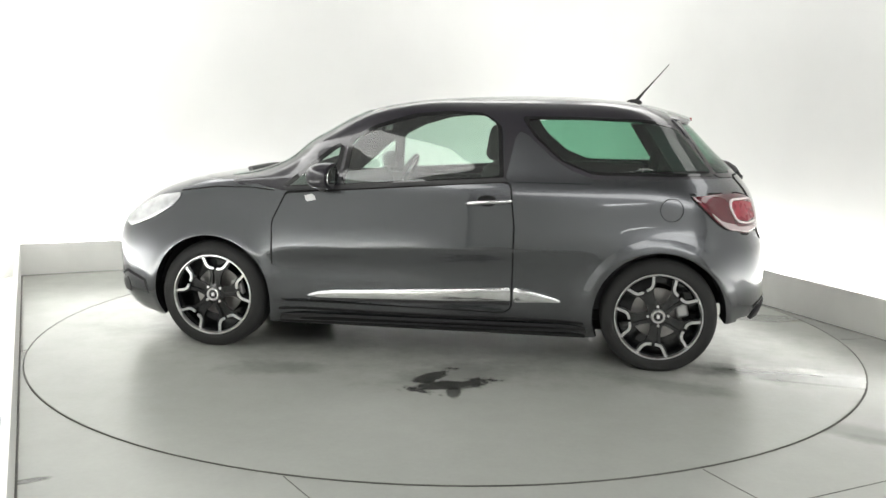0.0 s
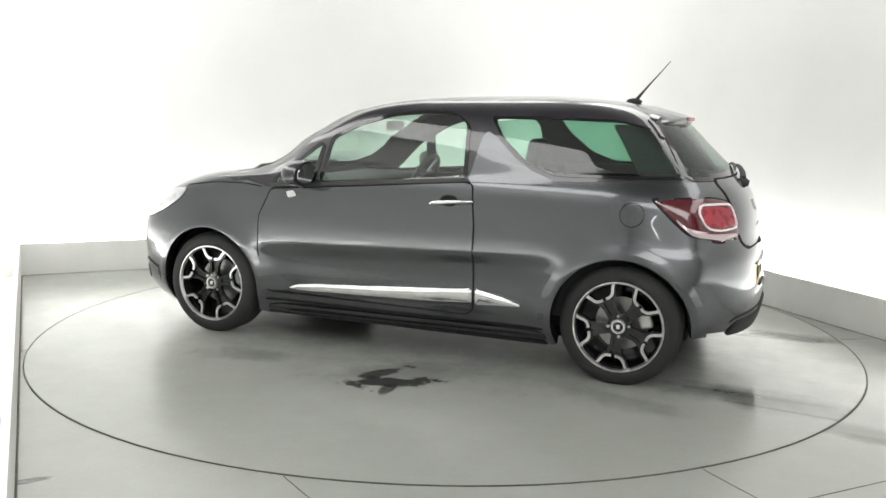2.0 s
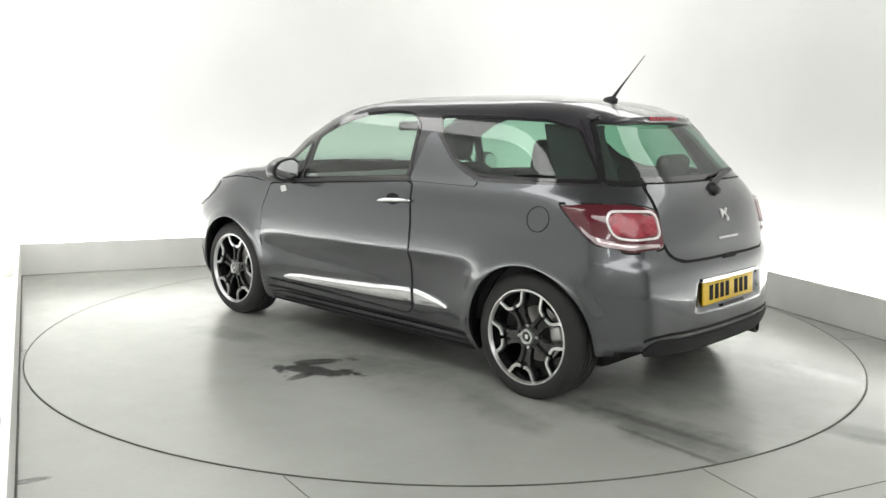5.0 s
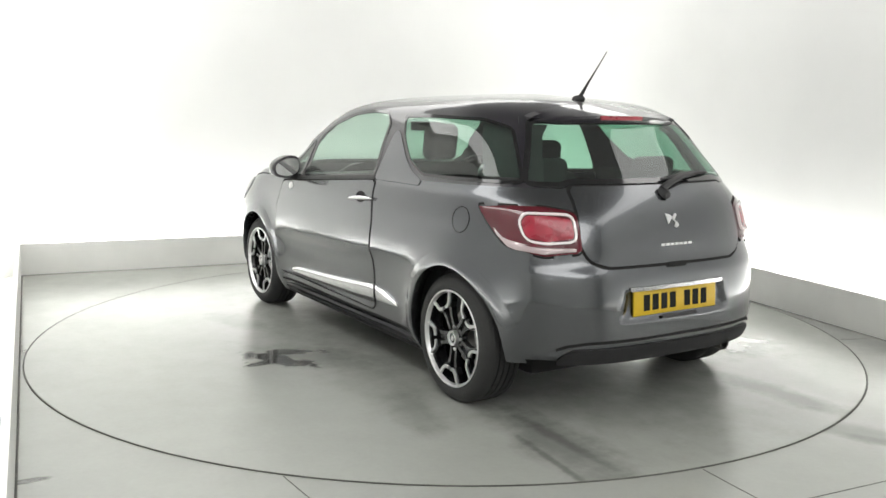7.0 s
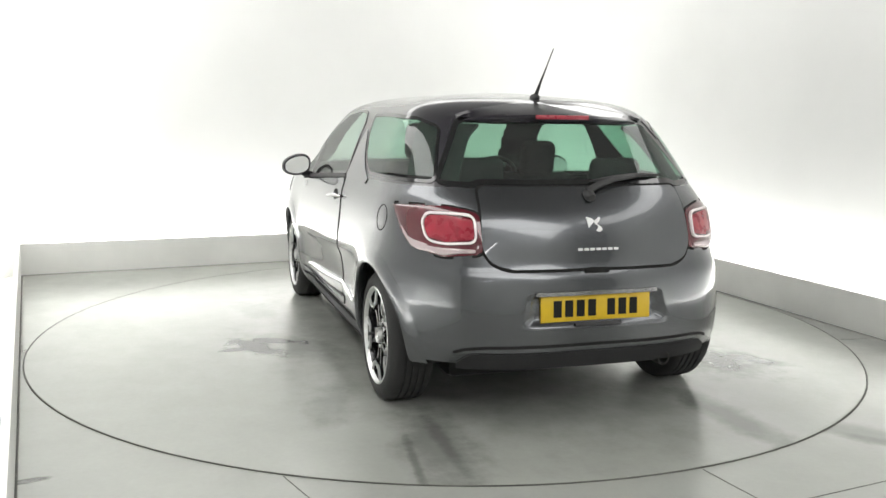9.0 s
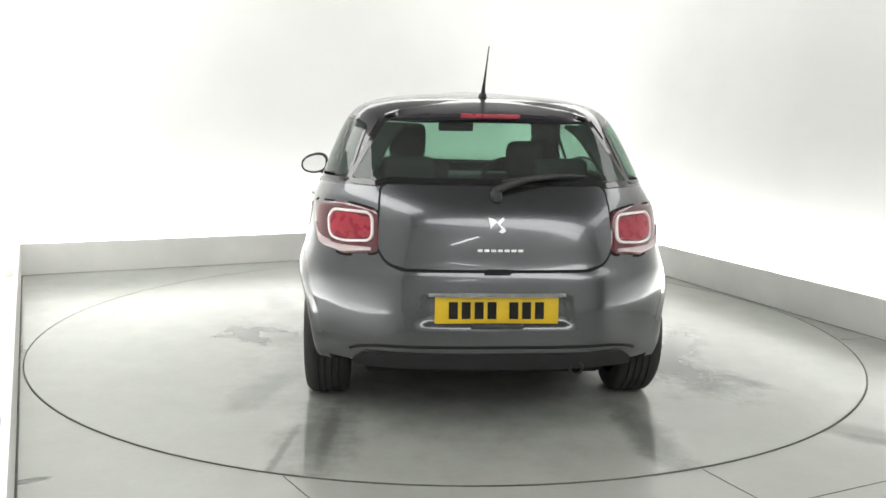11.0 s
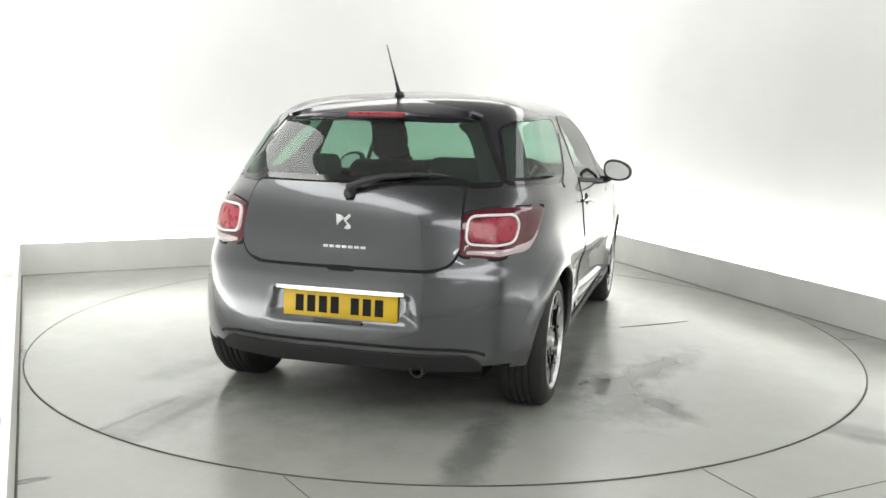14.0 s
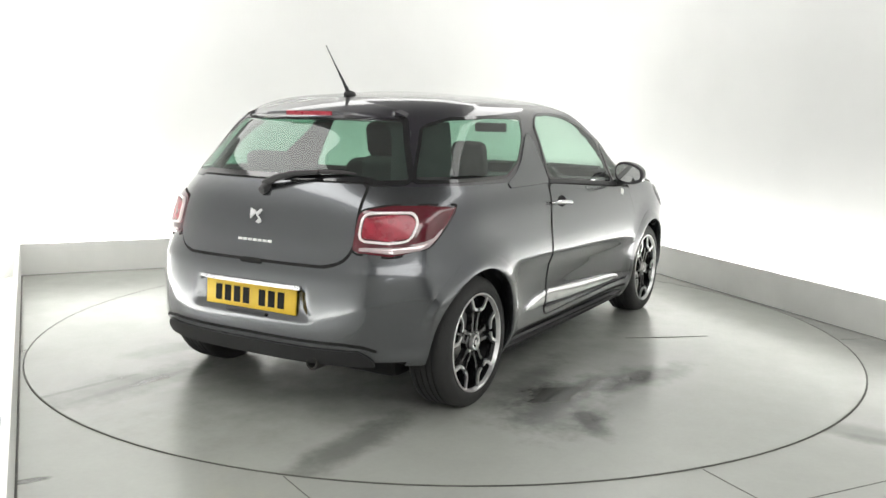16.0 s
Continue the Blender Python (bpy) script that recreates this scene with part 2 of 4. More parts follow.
for nm, a, b in (("west", LEFT_NEAR, BACK_L), ("north", BACK_L, BACK_R), ("east", BACK_R, RIGHT_NEAR)):
    wall_run("skirt_" + nm, a, b, 0, SKIRT_H, 0.03, 0, SKIRT, "low off-white panel along the wall's foot", "skirting")


# dark strip draws the joint and, on the east side, the foot's shade
for a, b in ((LEFT_NEAR, BACK_L), (BACK_L, BACK_R), (BACK_R, RIGHT_NEAR)):
    wall_run("floor_joint", a, b, 0, 0.0015, 0.009, -0.0092, JOINT, "thin dark joint along the panel's foot, with shade painted in", "joint")


def curved_wall():
    """The white wall behind the skirt, one sweep with wide rounded corners."""
    off, rad = 0.26, 0.9
    corners = [LEFT_NEAR, BACK_L, BACK_R, RIGHT_NEAR]
    moved = []
    for i, p in enumerate(corners):
        ns = []
        for q, r in ((i - 1, i), (i, i + 1)):
            if 0 <= q and r < len(corners):
                d = (corners[r] - corners[q]).normalized()
                ns.append(Vector((-d.y, d.x, 0)))
        n = sum(ns, Vector())
        n = n * (2 / n.length_squared if len(ns) == 2 else 1)
        moved.append(p + n * off)
    line = [moved[0]]
    for i in (1, 2):
        a, b = (moved[i - 1] - moved[i]).normalized(), (moved[i + 1] - moved[i]).normalized()
        p0, p1 = moved[i] + a * rad, moved[i] + b * rad
        for j in range(13):
            t = j / 12
            line.append(p0 * (1 - t) ** 2 + moved[i] * 2 * t * (1 - t) + p1 * t * t)
    line.append(moved[3])
    bm = bmesh.new()
    rows = []
    for k, p in enumerate(line):
        d = (line[min(k + 1, len(line) - 1)] - line[max(k - 1, 0)]).normalized()
        n = Vector((-d.y, d.x, 0)) * 0.08
        rows.append([bm.verts.new((q.x, q.y, z)) for q, z in ((p, 0), (p, WALL_H), (p + n, WALL_H), (p + n, 0))])
    for a, b in zip(rows, rows[1:]):
        for k in range(4):
            bm.faces.new((a[k], b[k], b[(k + 1) % 4], a[(k + 1) % 4]))
    bm.faces.new(rows[0])
    bm.faces.new(rows[-1][::-1])
    bmesh.ops.recalc_face_normals(bm, faces=bm.faces[:])
    return part("wall_booth", bm, WALL, None)


tagged(curved_wall(), "smooth white studio wall with rounded corners", "wall", kind="structure")
# unseen white walls added round the camera: close the booth, brighten car reflections
for nm, a, b in (("bounce_west", Vector((-1.45, -6.55, 0)), Vector((-1.02, -4.22, 0))), ("bounce_south", Vector((5.35, -6.55, 0)), Vector((-1.37, -6.55, 0)))):
    wall_run("wall_" + nm, a, b, 0, WALL_H, 0.08, 0, WALL, "added white wall round the camera, brightens the car's reflections", "wall")
bm = box_bm(-FAR, FAR, -FAR, FAR, 3.4, 3.5)
tagged(part("ceiling", bm, CEIL, None, smooth=False), "dark unlit ceiling above the booth", "ceiling", kind="structure")
for nm, q in (("south", (-FAR, FAR, -FAR, -FAR + 0.2)), ("far_west", (-FAR, -FAR + 0.2, -FAR + 0.2, FAR)), ("far_east", (FAR - 0.2, FAR, -FAR + 0.2, FAR)), ("far_north", (-FAR + 0.2, FAR - 0.2, FAR - 0.2, FAR))):
    tagged(part("wall_" + nm, box_bm(*q, 0, 3.4), HALL, None, smooth=False), "plain grey hall wall behind the booth", "wall", kind="structure")
# joints in the floor round the turntable
for (x0, y0), (x1, y1) in (((-0.59, -2.365), (-0.40, -2.64)), ((1.0, -2.22), (1.30, -2.85)), ((1.10, -2.57), (2.6, -1.86)), ((2.45, -0.14), (2.62, -0.11)), ((-2.40, -0.62), (-2.33, -0.76))):
    a, b = Vector((x0, y0, 0)), Vector((x1, y1, 0))
    wall_run("floor_joint", a, b, 0, 0.0012, 0.004, 0, JOINT, "thin dark joint in the painted floor", "joint")

# ---- turntable ----
RING_R = 2.43
bm = lathe([(0.0, 0.004), (1.2, 0.004), (RING_R - 0.011, 0.004), (RING_R - 0.009, 0.0)], 128, "Z")
turntable = tagged(new("turntable"), "large round turntable with stained pale grey floor paint", "turntable")
part("disc", bm, DISC, turntable, "pale painted disc, damp-stained, with the car's shade painted on")
bm = lathe([(RING_R - 0.0085, 0.0), (RING_R - 0.0085, 0.0046), (RING_R - 0.0035, 0.0046), (RING_R - 0.003, 0.0)], 128, "Z")
tagged(part("floor_joint", bm, JOINT, None), "thin dark gap round the turntable", "joint", kind="structure")

bm = tube_bm([(0.36, -1.06, 0.0045), (0.52, -1.27, 0.0045), (0.70, -1.47, 0.0045)], [0.002, 0.004, 0.002], 6)
part("scored_line", bm, JOINT, turntable)

# ---- the car: its skin is a stack of level outlines ----
HUBX, HUBZ, TYRE_R = 1.232, 0.302, 0.305


def table(pairs, smooth=0.012):
    """A smooth monotone curve through (z, value) pairs."""
    x = np.array([p[0] for p in pairs])
    y = np.array([p[1] for p in pairs])
    h, m = np.diff(x), np.diff(y) / np.diff(x)
    d = np.zeros(len(x))
    for i in range(1, len(x) - 1):
        if m[i - 1] * m[i] > 0:
            w1, w2 = 2 * h[i] + h[i - 1], h[i] + 2 * h[i - 1]
            d[i] = (w1 + w2) / (w1 / m[i - 1] + w2 / m[i])
    d[0], d[-1] = m[0], m[-1]
    grid = np.arange(0.0, 1.5, 0.001)
    k = np.clip(np.searchsorted(x, grid) - 1, 0, len(h) - 1)
    t = (grid - x[k]) / h[k]
    dense = y[k] * (1 + 2 * t) * (1 - t) ** 2 + h[k] * d[k] * t * (1 - t) ** 2 + y[k + 1] * t * t * (3 - 2 * t) + h[k] * d[k + 1] * t * t * (t - 1)
    n = 50
    g = np.exp(-0.5 * (np.arange(-n, n + 1) * 0.001 / smooth) ** 2)
    padded = np.concatenate([2 * dense[0] - dense[n:0:-1], dense, 2 * dense[-1] - dense[-2:-n - 2:-1]])
    dense = np.convolve(padded, g / g.sum(), "valid")
    return lambda z: float(np.interp(z, grid, dense))


rear_x = table([(0.0, -1.66), (0.2, -1.78), (0.28, -1.838), (0.36, -1.856), (0.5, -1.852), (0.6, -1.840), (0.66, -1.830), (0.70, -1.812),
                (0.8, -1.795), (0.9, -1.768), (0.96, -1.736), (1.0, -1.704), (1.03, -1.675), (1.17, -1.525), (1.30, -1.398), (1.34, -1.348), (1.38, -1.27),
                (1.41, -1.17), (1.43, -1.02), (1.443, -0.85), (1.45, -0.68), (1.5, -0.65)])
front_x = table([(0.0, 1.78), (0.15, 1.91), (0.3, 1.97), (0.5, 1.97), (0.62, 1.955), (0.70, 1.92), (0.76, 1.87), (0.82, 1.775), (0.88, 1.67), (0.93, 1.525),
                 (0.958, 1.44), (0.972, 1.18), (1.206, 0.70), (1.372, 0.38), (1.41, 0.19), (1.435, -0.03), (1.445, -0.33), (1.45, -0.5), (1.5, -0.55)])
half_w = table([(0.0, 0.70), (0.15, 0.755), (0.2, 0.79), (0.3, 0.832), (0.4, 0.843), (0.5, 0.850), (0.56, 0.8560), (0.61, 0.8578), (0.65, 0.8568), (0.8, 0.841), (0.9, 0.829),
                (0.97, 0.808), (1.0, 0.792), (1.1, 0.752), (1.2, 0.712), (1.3, 0.662), (1.34, 0.635), (1.37, 0.600), (1.40, 0.53), (1.43, 0.37), (1.445, 0.20), (1.45, 0.08), (1.5, 0.05)], 0.006)
rear_a = table([(0.0, 0.6), (0.3, 0.68), (0.9, 0.68), (1.0, 0.66), (1.1, 0.62), (1.3, 0.50), (1.4, 0.40), (1.45, 0.25), (1.5, 0.2)])
front_a = table([(0.0, 0.6), (0.2, 0.75), (0.5, 0.85), (0.7, 0.8), (0.8, 0.70), (0.88, 0.62), (0.95, 0.55), (0.97, 0.52), (1.0, 0.52), (1.2, 0.46), (1.37, 0.36), (1.45, 0.15), (1.5, 0.1)])
rear_n = table([(0.0, 2.8), (0.3, 3.1), (0.6, 3.1), (0.9, 2.9), (1.02, 2.9), (1.2, 3.1), (1.4, 2.8), (1.5, 2.5)])
front_n = table([(0.0, 2.8), (0.3, 3.7), (0.6, 4.0), (0.85, 3.7), (0.93, 3.6), (1.0, 4.0), (1.2, 4.5), (1.35, 3.6), (1.4, 2.9), (1.5, 2.5)])
OUT = {}


def outline(z):
    """Points of the left half outline at height z, from the tail's middle to the nose, and the way along it."""
    key = round(z * 1000)
    if key not in OUT:
        w, xr, xf, ar, af, nr, nf = (f(z) for f in (half_w, rear_x, front_x, rear_a, front_a, rear_n, front_n))
        th = np.linspace(0, np.pi / 2, 300)
        c, s = np.cos(th), np.sin(th)
        rx, ry = xr + ar - ar * c ** (2 / nr), w * s ** (2 / nr)
        mid = np.linspace(xr + ar, xf - af, 60)[1:-1]
        fx, fy = xf - af + af * c[::-1] ** (2 / nf), w * s[::-1] ** (2 / nf)
        x = np.concatenate([rx, mid, fx])
        y = np.concatenate([ry, np.full(len(mid), w), fy])
        # the side bows in slightly towards both ends
        y = y * (1 - 0.014 * (np.minimum(np.abs(x), 1.9) / 1.2) ** 2)
        d = np.concatenate([[0], np.cumsum(np.hypot(np.diff(x), np.diff(y)))])
        OUT[key] = (x, y, d)
    return OUT[key]


def flare(x, z):
    """How far the wing swells out round the wheels, and the hollow in the door above the sill."""
    f = 0.0
    for h in (HUBX, -HUBX):
        r = math.hypot(x - h, z - HUBZ)
        if z > 0.15:
            f += 0.014 * math.exp(-((r - 0.375) / 0.07) ** 2)
    mid = 1 / (1 + (x / 0.75) ** 8)
    crease = 0.606 - 0.030 * x
    if z < crease:
        f -= mid * (0.022 * min(1, (crease - z) / 0.06) + 0.004 * math.exp(-((z - 0.47) / 0.06) ** 2))
    return f


def level(z, s):
    """Place on the outline, blended between two neighbouring levels."""
    k = math.floor(z * 250)
    f = z * 250 - k
    out = []
    for q in (k / 250, (k + 1) / 250):
        x, y, d = outline(q)
        out.append((float(np.interp(s, d, x)), float(np.interp(s, d, y))))
    return out[0][0] * (1 - f) + out[1][0] * f, out[0][1] * (1 - f) + out[1][1] * f


def at(s, z):
    """The skin at s metres along the outline from the tail's middle (left is positive) at height z."""
    px, py = level(z, abs(s))
    if py > 0.3 and z < 1.0:
        py += flare(px, z) * min(1, (py - 0.3) / 0.35)
    if px < -1.6 and 0.4 < z < 0.62:
        # pocket for the number plate, wider towards its foot
        u = (0.318 + 0.20 * (0.58 - z) - py) / 0.04
        v = min((0.584 - z) / 0.014, (z - 0.448) / 0.03)
        px += 0.026 * max(0.0, min(1.0, u)) * max(0.0, min(1.0, v))
    return Vector((px, py if s >= 0 else -py, z))


def skin(s, z, out=0.0):
    p = at(s, z)
    if out:
        e = 0.01
        n = (at(s + e, z) - at(s - e, z)).cross(at(s, min(z + e, 1.449)) - at(s, z - e))
        n.normalize()
        p = p - n * out if n.dot(Vector((p.x + 0.3, p.y, (p.z - 0.8) * 0.5))) < 0 else p + n * out
    return p


def s_x(x, z, side=1):
    """The way along the outline to the flank's point at x."""
    k = math.floor(z * 250)
    f = z * 250 - k
    (x0, _, d0), (x1, _, d1) = outline(k / 250), outline((k + 1) / 250)
    return side * float(np.interp(x, x0, d0) * (1 - f) + np.interp(x, x1, d1) * f)


def s_y(y, z):
    """The way along the outline to the tail's point at y."""
    k = math.floor(z * 250)
    f = z * 250 - k
    (_, y0, d0), (_, y1, d1) = outline(k / 250), outline((k + 1) / 250)
    s = float(np.interp(abs(y), y0[:299], d0[:299]) * (1 - f) + np.interp(abs(y), y1[:299], d1[:299]) * f)
    return s if y >= 0 else -s


def zbot(x):
    return float(np.interp(x, [-1.9, -1.62, -1.55, -0.9, 0.9, 1.5, 2.05], [0.29, 0.29, 0.25, 0.17, 0.165, 0.16, 0.17]))


def belt(x):
    return float(np.interp(x, [-1.8, -1.4, -0.85, -0.37, 0.5, 0.82, 0.95, 1.05, 1.3], [1.022, 1.022, 1.010, 0.990, 0.925, 0.905, 0.935, 0.955, 0.955]))


def inside(p, poly):
    x, y = p
    hit = False
    for (x0, y0), (x1, y1) in zip(poly, poly[1:] + poly[:1]):
        if (y0 > y) != (y1 > y) and x < x0 + (y - y0) * (x1 - x0) / (y1 - y0):
            hit = not hit
    return hit


def rounded(poly, r, n=5):
    """A polygon with rounded corners, as a dense line."""
    out = []
    pts = [Vector((*p, 0)) for p in poly]
    for i, p in enumerate(pts):
        a, b = pts[i - 1] - p, pts[(i + 1) % len(pts)] - p
        k = min(r, a.length * 0.45, b.length * 0.45)
        p0, p1 = p + a.normalized() * k, p + b.normalized() * k
        for j in range(n + 1):
            t = j / n
            q = p0 * (1 - t) ** 2 + p * 2 * t * (1 - t) + p1 * t * t
            out.append((q.x, q.y))
    return out


def flank(poly, side):
    """From (x, z) on the flank to (s, z)."""
    out = []
    for (x0, z0), (x1, z1) in zip(poly, poly[1:] + poly[:1]):
        n = max(1, int(math.hypot(x1 - x0, z1 - z0) / 0.04))
        out += [(s_x(x0 + (x1 - x0) * k / n, z0 + (z1 - z0) * k / n, side), z0 + (z1 - z0) * k / n) for k in range(n)]
    return out


def tail(poly):
    """From (y, z) on the tail to (s, z)."""
    out = []
    for (y0, z0), (y1, z1) in zip(poly, poly[1:] + poly[:1]):
        n = max(1, int(math.hypot(y1 - y0, z1 - z0) / 0.04))
        out += [(s_y(y0 + (y1 - y0) * k / n, z0 + (z1 - z0) * k / n), z0 + (z1 - z0) * k / n) for k in range(n)]
    return out


def span(poly, z):
    xs = []
    for (x0, z0), (x1, z1) in zip(poly, poly[1:] + poly[:1]):
        if (z0 > z) != (z1 > z):
            xs.append(x0 + (z - z0) * (x1 - x0) / (z1 - z0))
    return (min(xs), max(xs)) if xs else None


def sheet(name, poly, out, material, parent, label="", depth=0.006, step=0.02, dome=0.0):
    """A panel of the skin: the outline poly in (s, z), out metres proud, its rim turned in by depth."""
    z0, z1 = min(p[1] for p in poly), max(p[1] for p in poly)
    s0, s1 = min(p[0] for p in poly), max(p[0] for p in poly)
    rows, cols = max(3, int((z1 - z0) / step)), max(3, int((s1 - s0) / step))
    verts, faces, grid = [], [], []
    for i in range(rows + 1):
        f = i / rows
        z = z0 + (z1 - z0) * (0.001 + 0.998 * f)
        a, b = span(poly, z)
        row = []
        for j in range(cols + 1):
            g = j / cols
            extra = dome * min(1, 4 * f * (1 - f)) ** 0.5 * min(1, 4 * g * (1 - g)) ** 0.5 if dome else 0
            row.append(len(verts))
            verts.append(skin(a + (b - a) * g, z, out + extra))
        grid.append(row)
    for i in range(rows):
        for j in range(cols):
            faces.append((grid[i][j], grid[i][j + 1], grid[i + 1][j + 1], grid[i + 1][j]))
    if depth:
        rim = [(0, j) for j in range(cols)] + [(i, cols) for i in range(rows)] + [(rows, j) for j in range(cols, 0, -1)] + [(i, 0) for i in range(rows, 0, -1)]
        low = {}
        for i, j in rim:
            z = z0 + (z1 - z0) * (0.001 + 0.998 * i / rows)
            a, b = span(poly, z)
            low[i, j] = len(verts)
            verts.append(skin(a + (b - a) * j / cols, z, out - depth))
        for p, q in zip(rim, rim[1:] + rim[:1]):
            faces.append((grid[p[0]][p[1]], low[p], low[q], grid[q[0]][q[1]]))
    return fix(mesh_ob(name, verts, faces, material, parent, label))


def fix(ob):
    bm = bmesh.new()
    bm.from_mesh(ob.data)
    bmesh.ops.recalc_face_normals(bm, faces=bm.faces[:])
    bm.to_mesh(ob.data)
    bm.free()
    return ob


def strip(name, line, width, out, material, parent, label="", closed=False, depth=0.004):
    """A ribbon on the skin along a line of (s, z)."""
    verts, faces = [], []
    n = len(line)
    for i, (s, z) in enumerate(line):
        p0, p1 = (line[i - 1], line[(i + 1) % n]) if closed else (line[max(i - 1, 0)], line[min(i + 1, n - 1)])
        d = Vector((p1[0] - p0[0], p1[1] - p0[1]))
        if d.length < 1e-6:
            d = Vector((1, 0))
        d.normalize()
        nx, nz = -d.y * width / 2, d.x * width / 2
        for k, o in ((-1, out - depth), (-0.9, out), (0.9, out), (1, out - depth)):
            verts.append(skin(s + nx * k, min(z + nz * k, 1.448), o))
    for i in range(n if closed else n - 1):
        a, b = 4 * i, 4 * ((i + 1) % n)
        for k in range(3):
            faces.append((a + k, b + k, b + k + 1, a + k + 1))
    return fix(mesh_ob(name, verts, faces, material, parent, label))


def grow(poly, m):
    """The same outline moved out (or in, m below 0) by m metres."""
    n = len(poly)
    area = sum(poly[i][0] * poly[(i + 1) % n][1] - poly[(i + 1) % n][0] * poly[i][1] for i in range(n))
    sg = 1 if area > 0 else -1
    out = []
    for i in range(n):
        p0, p1 = poly[i - 1], poly[(i + 1) % n]
        d = Vector((p1[0] - p0[0], p1[1] - p0[1]))
        if d.length < 1e-7:
            out.append(poly[i])
            continue
        d.normalize()
        out.append((poly[i][0] + d.y * m * sg, poly[i][1] - d.x * m * sg))
    return out


# window outlines, in (x, z) on the flank and (y, z) on the tail
WIN_FRONT = [(0.475, 0.945), (0.445, 1.19), (0.30, 1.265), (0.10, 1.325), (-0.10, 1.343), (-0.28, 1.335), (-0.36, 1.28), (-0.385, 1.005)]
WIN_SMALL = [(0.80, 0.925), (0.55, 1.135), (0.495, 1.165), (0.525, 0.94)]
WIN_QUARTER = [(-0.86, 1.040), (-0.70, 1.10), (-0.56, 1.22), (-0.49, 1.32), (-0.80, 1.322), (-1.16, 1.312), (-1.30, 1.275), (-1.49, 1.042)]
WIN_REAR = [(-0.63, 1.04), (-0.475, 1.308), (0.475, 1.308), (0.63, 1.04), (0.50, 1.035), (0.47, 1.05), (-0.47, 1.05), (-0.50, 1.035)]
FIN = [(-0.405, 0.985), (-0.455, 1.245), (-0.50, 1.245), (-0.54, 1.21), (-0.66, 1.105), (-0.76, 1.045), (-0.87, 1.012), (-0.87, 0.985)]
WIN_SCREEN_Z = (0.985, 1.34)


def glazed(p, z):
    """Whether the roof shell is open here."""
    x, y = p
    if x > 0 and WIN_SCREEN_Z[0] < z < WIN_SCREEN_Z[1]:
        w = half_w(z)
        if abs(y) < w * 0.79 and x > front_x(z) - front_a(z) * 0.75:
            return True
    if abs(y) > half_w(z) * 0.6 and any(inside((x, z), q) for q in (WIN_F_IN, WIN_S_IN, WIN_Q_IN)):
        return True
    return x < -1.3 and inside((y, z), WIN_R_IN)


WIN_F_IN, WIN_S_IN, WIN_Q_IN, WIN_R_IN = (grow(rounded(q, 0.03), -0.004) for q in (WIN_FRONT, WIN_SMALL, WIN_QUARTER, WIN_REAR))


def shell(name, low, high, rows, cols, material, parent, label, hole):
    """Skin between two height lines, all round, less the openings."""
    verts, faces, grid = [], [], []
    for i in range(rows + 1):
        row = []
        for j in range(-cols, cols + 1):
            q = abs(j) / cols
            z = 0.8
            for _ in range(6):
                x, y, d = outline(z)
                px = float(np.interp(q * d[-1], d, x))
                z = low(px) + (high(px) - low(px)) * i / rows
            x, y, d = outline(z)
            row.append(len(verts))
            verts.append(at(math.copysign(q * d[-1], j) if j else 0.0, z))
        grid.append(row)
    for i in range(rows):
        for j in range(2 * cols):
            f = (grid[i][j], grid[i][j + 1], grid[i + 1][j + 1], grid[i + 1][j])
            c = sum((verts[k] for k in f), Vector()) / 4
            if not hole(c):
                faces.append(f)
    return fix(mesh_ob(name, verts, faces, material, parent, label))


def arch_hole(c):
    return abs(c.y) > 0.45 and min(math.hypot(c.x - HUBX, c.z - HUBZ), math.hypot(c.x + HUBX, c.z - HUBZ)) < 0.352


def build_car():
    car = new("car")
    tagged(car, "dark grey metallic three-door hatchback with black roof, on a turntable", "car")
    body = shell("body", zbot, belt, 60, 300, PAINT, car, "grey metallic painted body shell", arch_hole)
    roof = shell("roof", belt, lambda x: 1.4495, 70, 260, ROOF_PAINT, car, "gloss black roof and pillars", lambda c: glazed((c.x, c.y), c.z))
    # glazing with its black borders
    for side in (1, -1):
        for nm, poly, g in (("side_window", WIN_FRONT, GLASS), ("quarter_light", WIN_SMALL, GLASS), ("rear_quarter_window", WIN_QUARTER, GLASS_DARK)):
            p = flank(rounded(poly, 0.03), side)
            w = sheet(nm, p, 0.003, g, car, depth=0)
            w.visible_shadow = False
            strip("window_seal", grow(p, 0.001), 0.016, 0.004, FRIT, w, closed=True)
        sheet("pillar_fin", flank(rounded(FIN, 0.02), side), 0.0045, PAINT, car, "grey body-coloured fin behind the door", depth=0.004)
    p = tail(rounded(WIN_REAR, 0.03))
    rw = sheet("rear_window", p, 0.003, GLASS_DARK, car, "tinted rear window", depth=0)
    rw.visible_shadow = False
    strip("window_seal", grow(p, 0.002), 0.024, 0.004, FRIT, rw, closed=True)
    return car


def circle(cx, cz, r, n=40, a0=0, a1=360):
    return [(cx + r * math.cos(radians(a0 + (a1 - a0) * k / n)), cz + r * math.sin(radians(a0 + (a1 - a0) * k / n))) for k in range(n)]


def open_flank(pts, side, step=0.03):
    out = []
    for (x0, z0), (x1, z1) in zip(pts, pts[1:]):
        n = max(1, int(math.hypot(x1 - x0, z1 - z0) / step))
        out += [(s_x(x0 + (x1 - x0) * k / n, z0 + (z1 - z0) * k / n, side), z0 + (z1 - z0) * k / n) for k in range(n)]
    out.append((s_x(*pts[-1], side), pts[-1][1]))
    return out


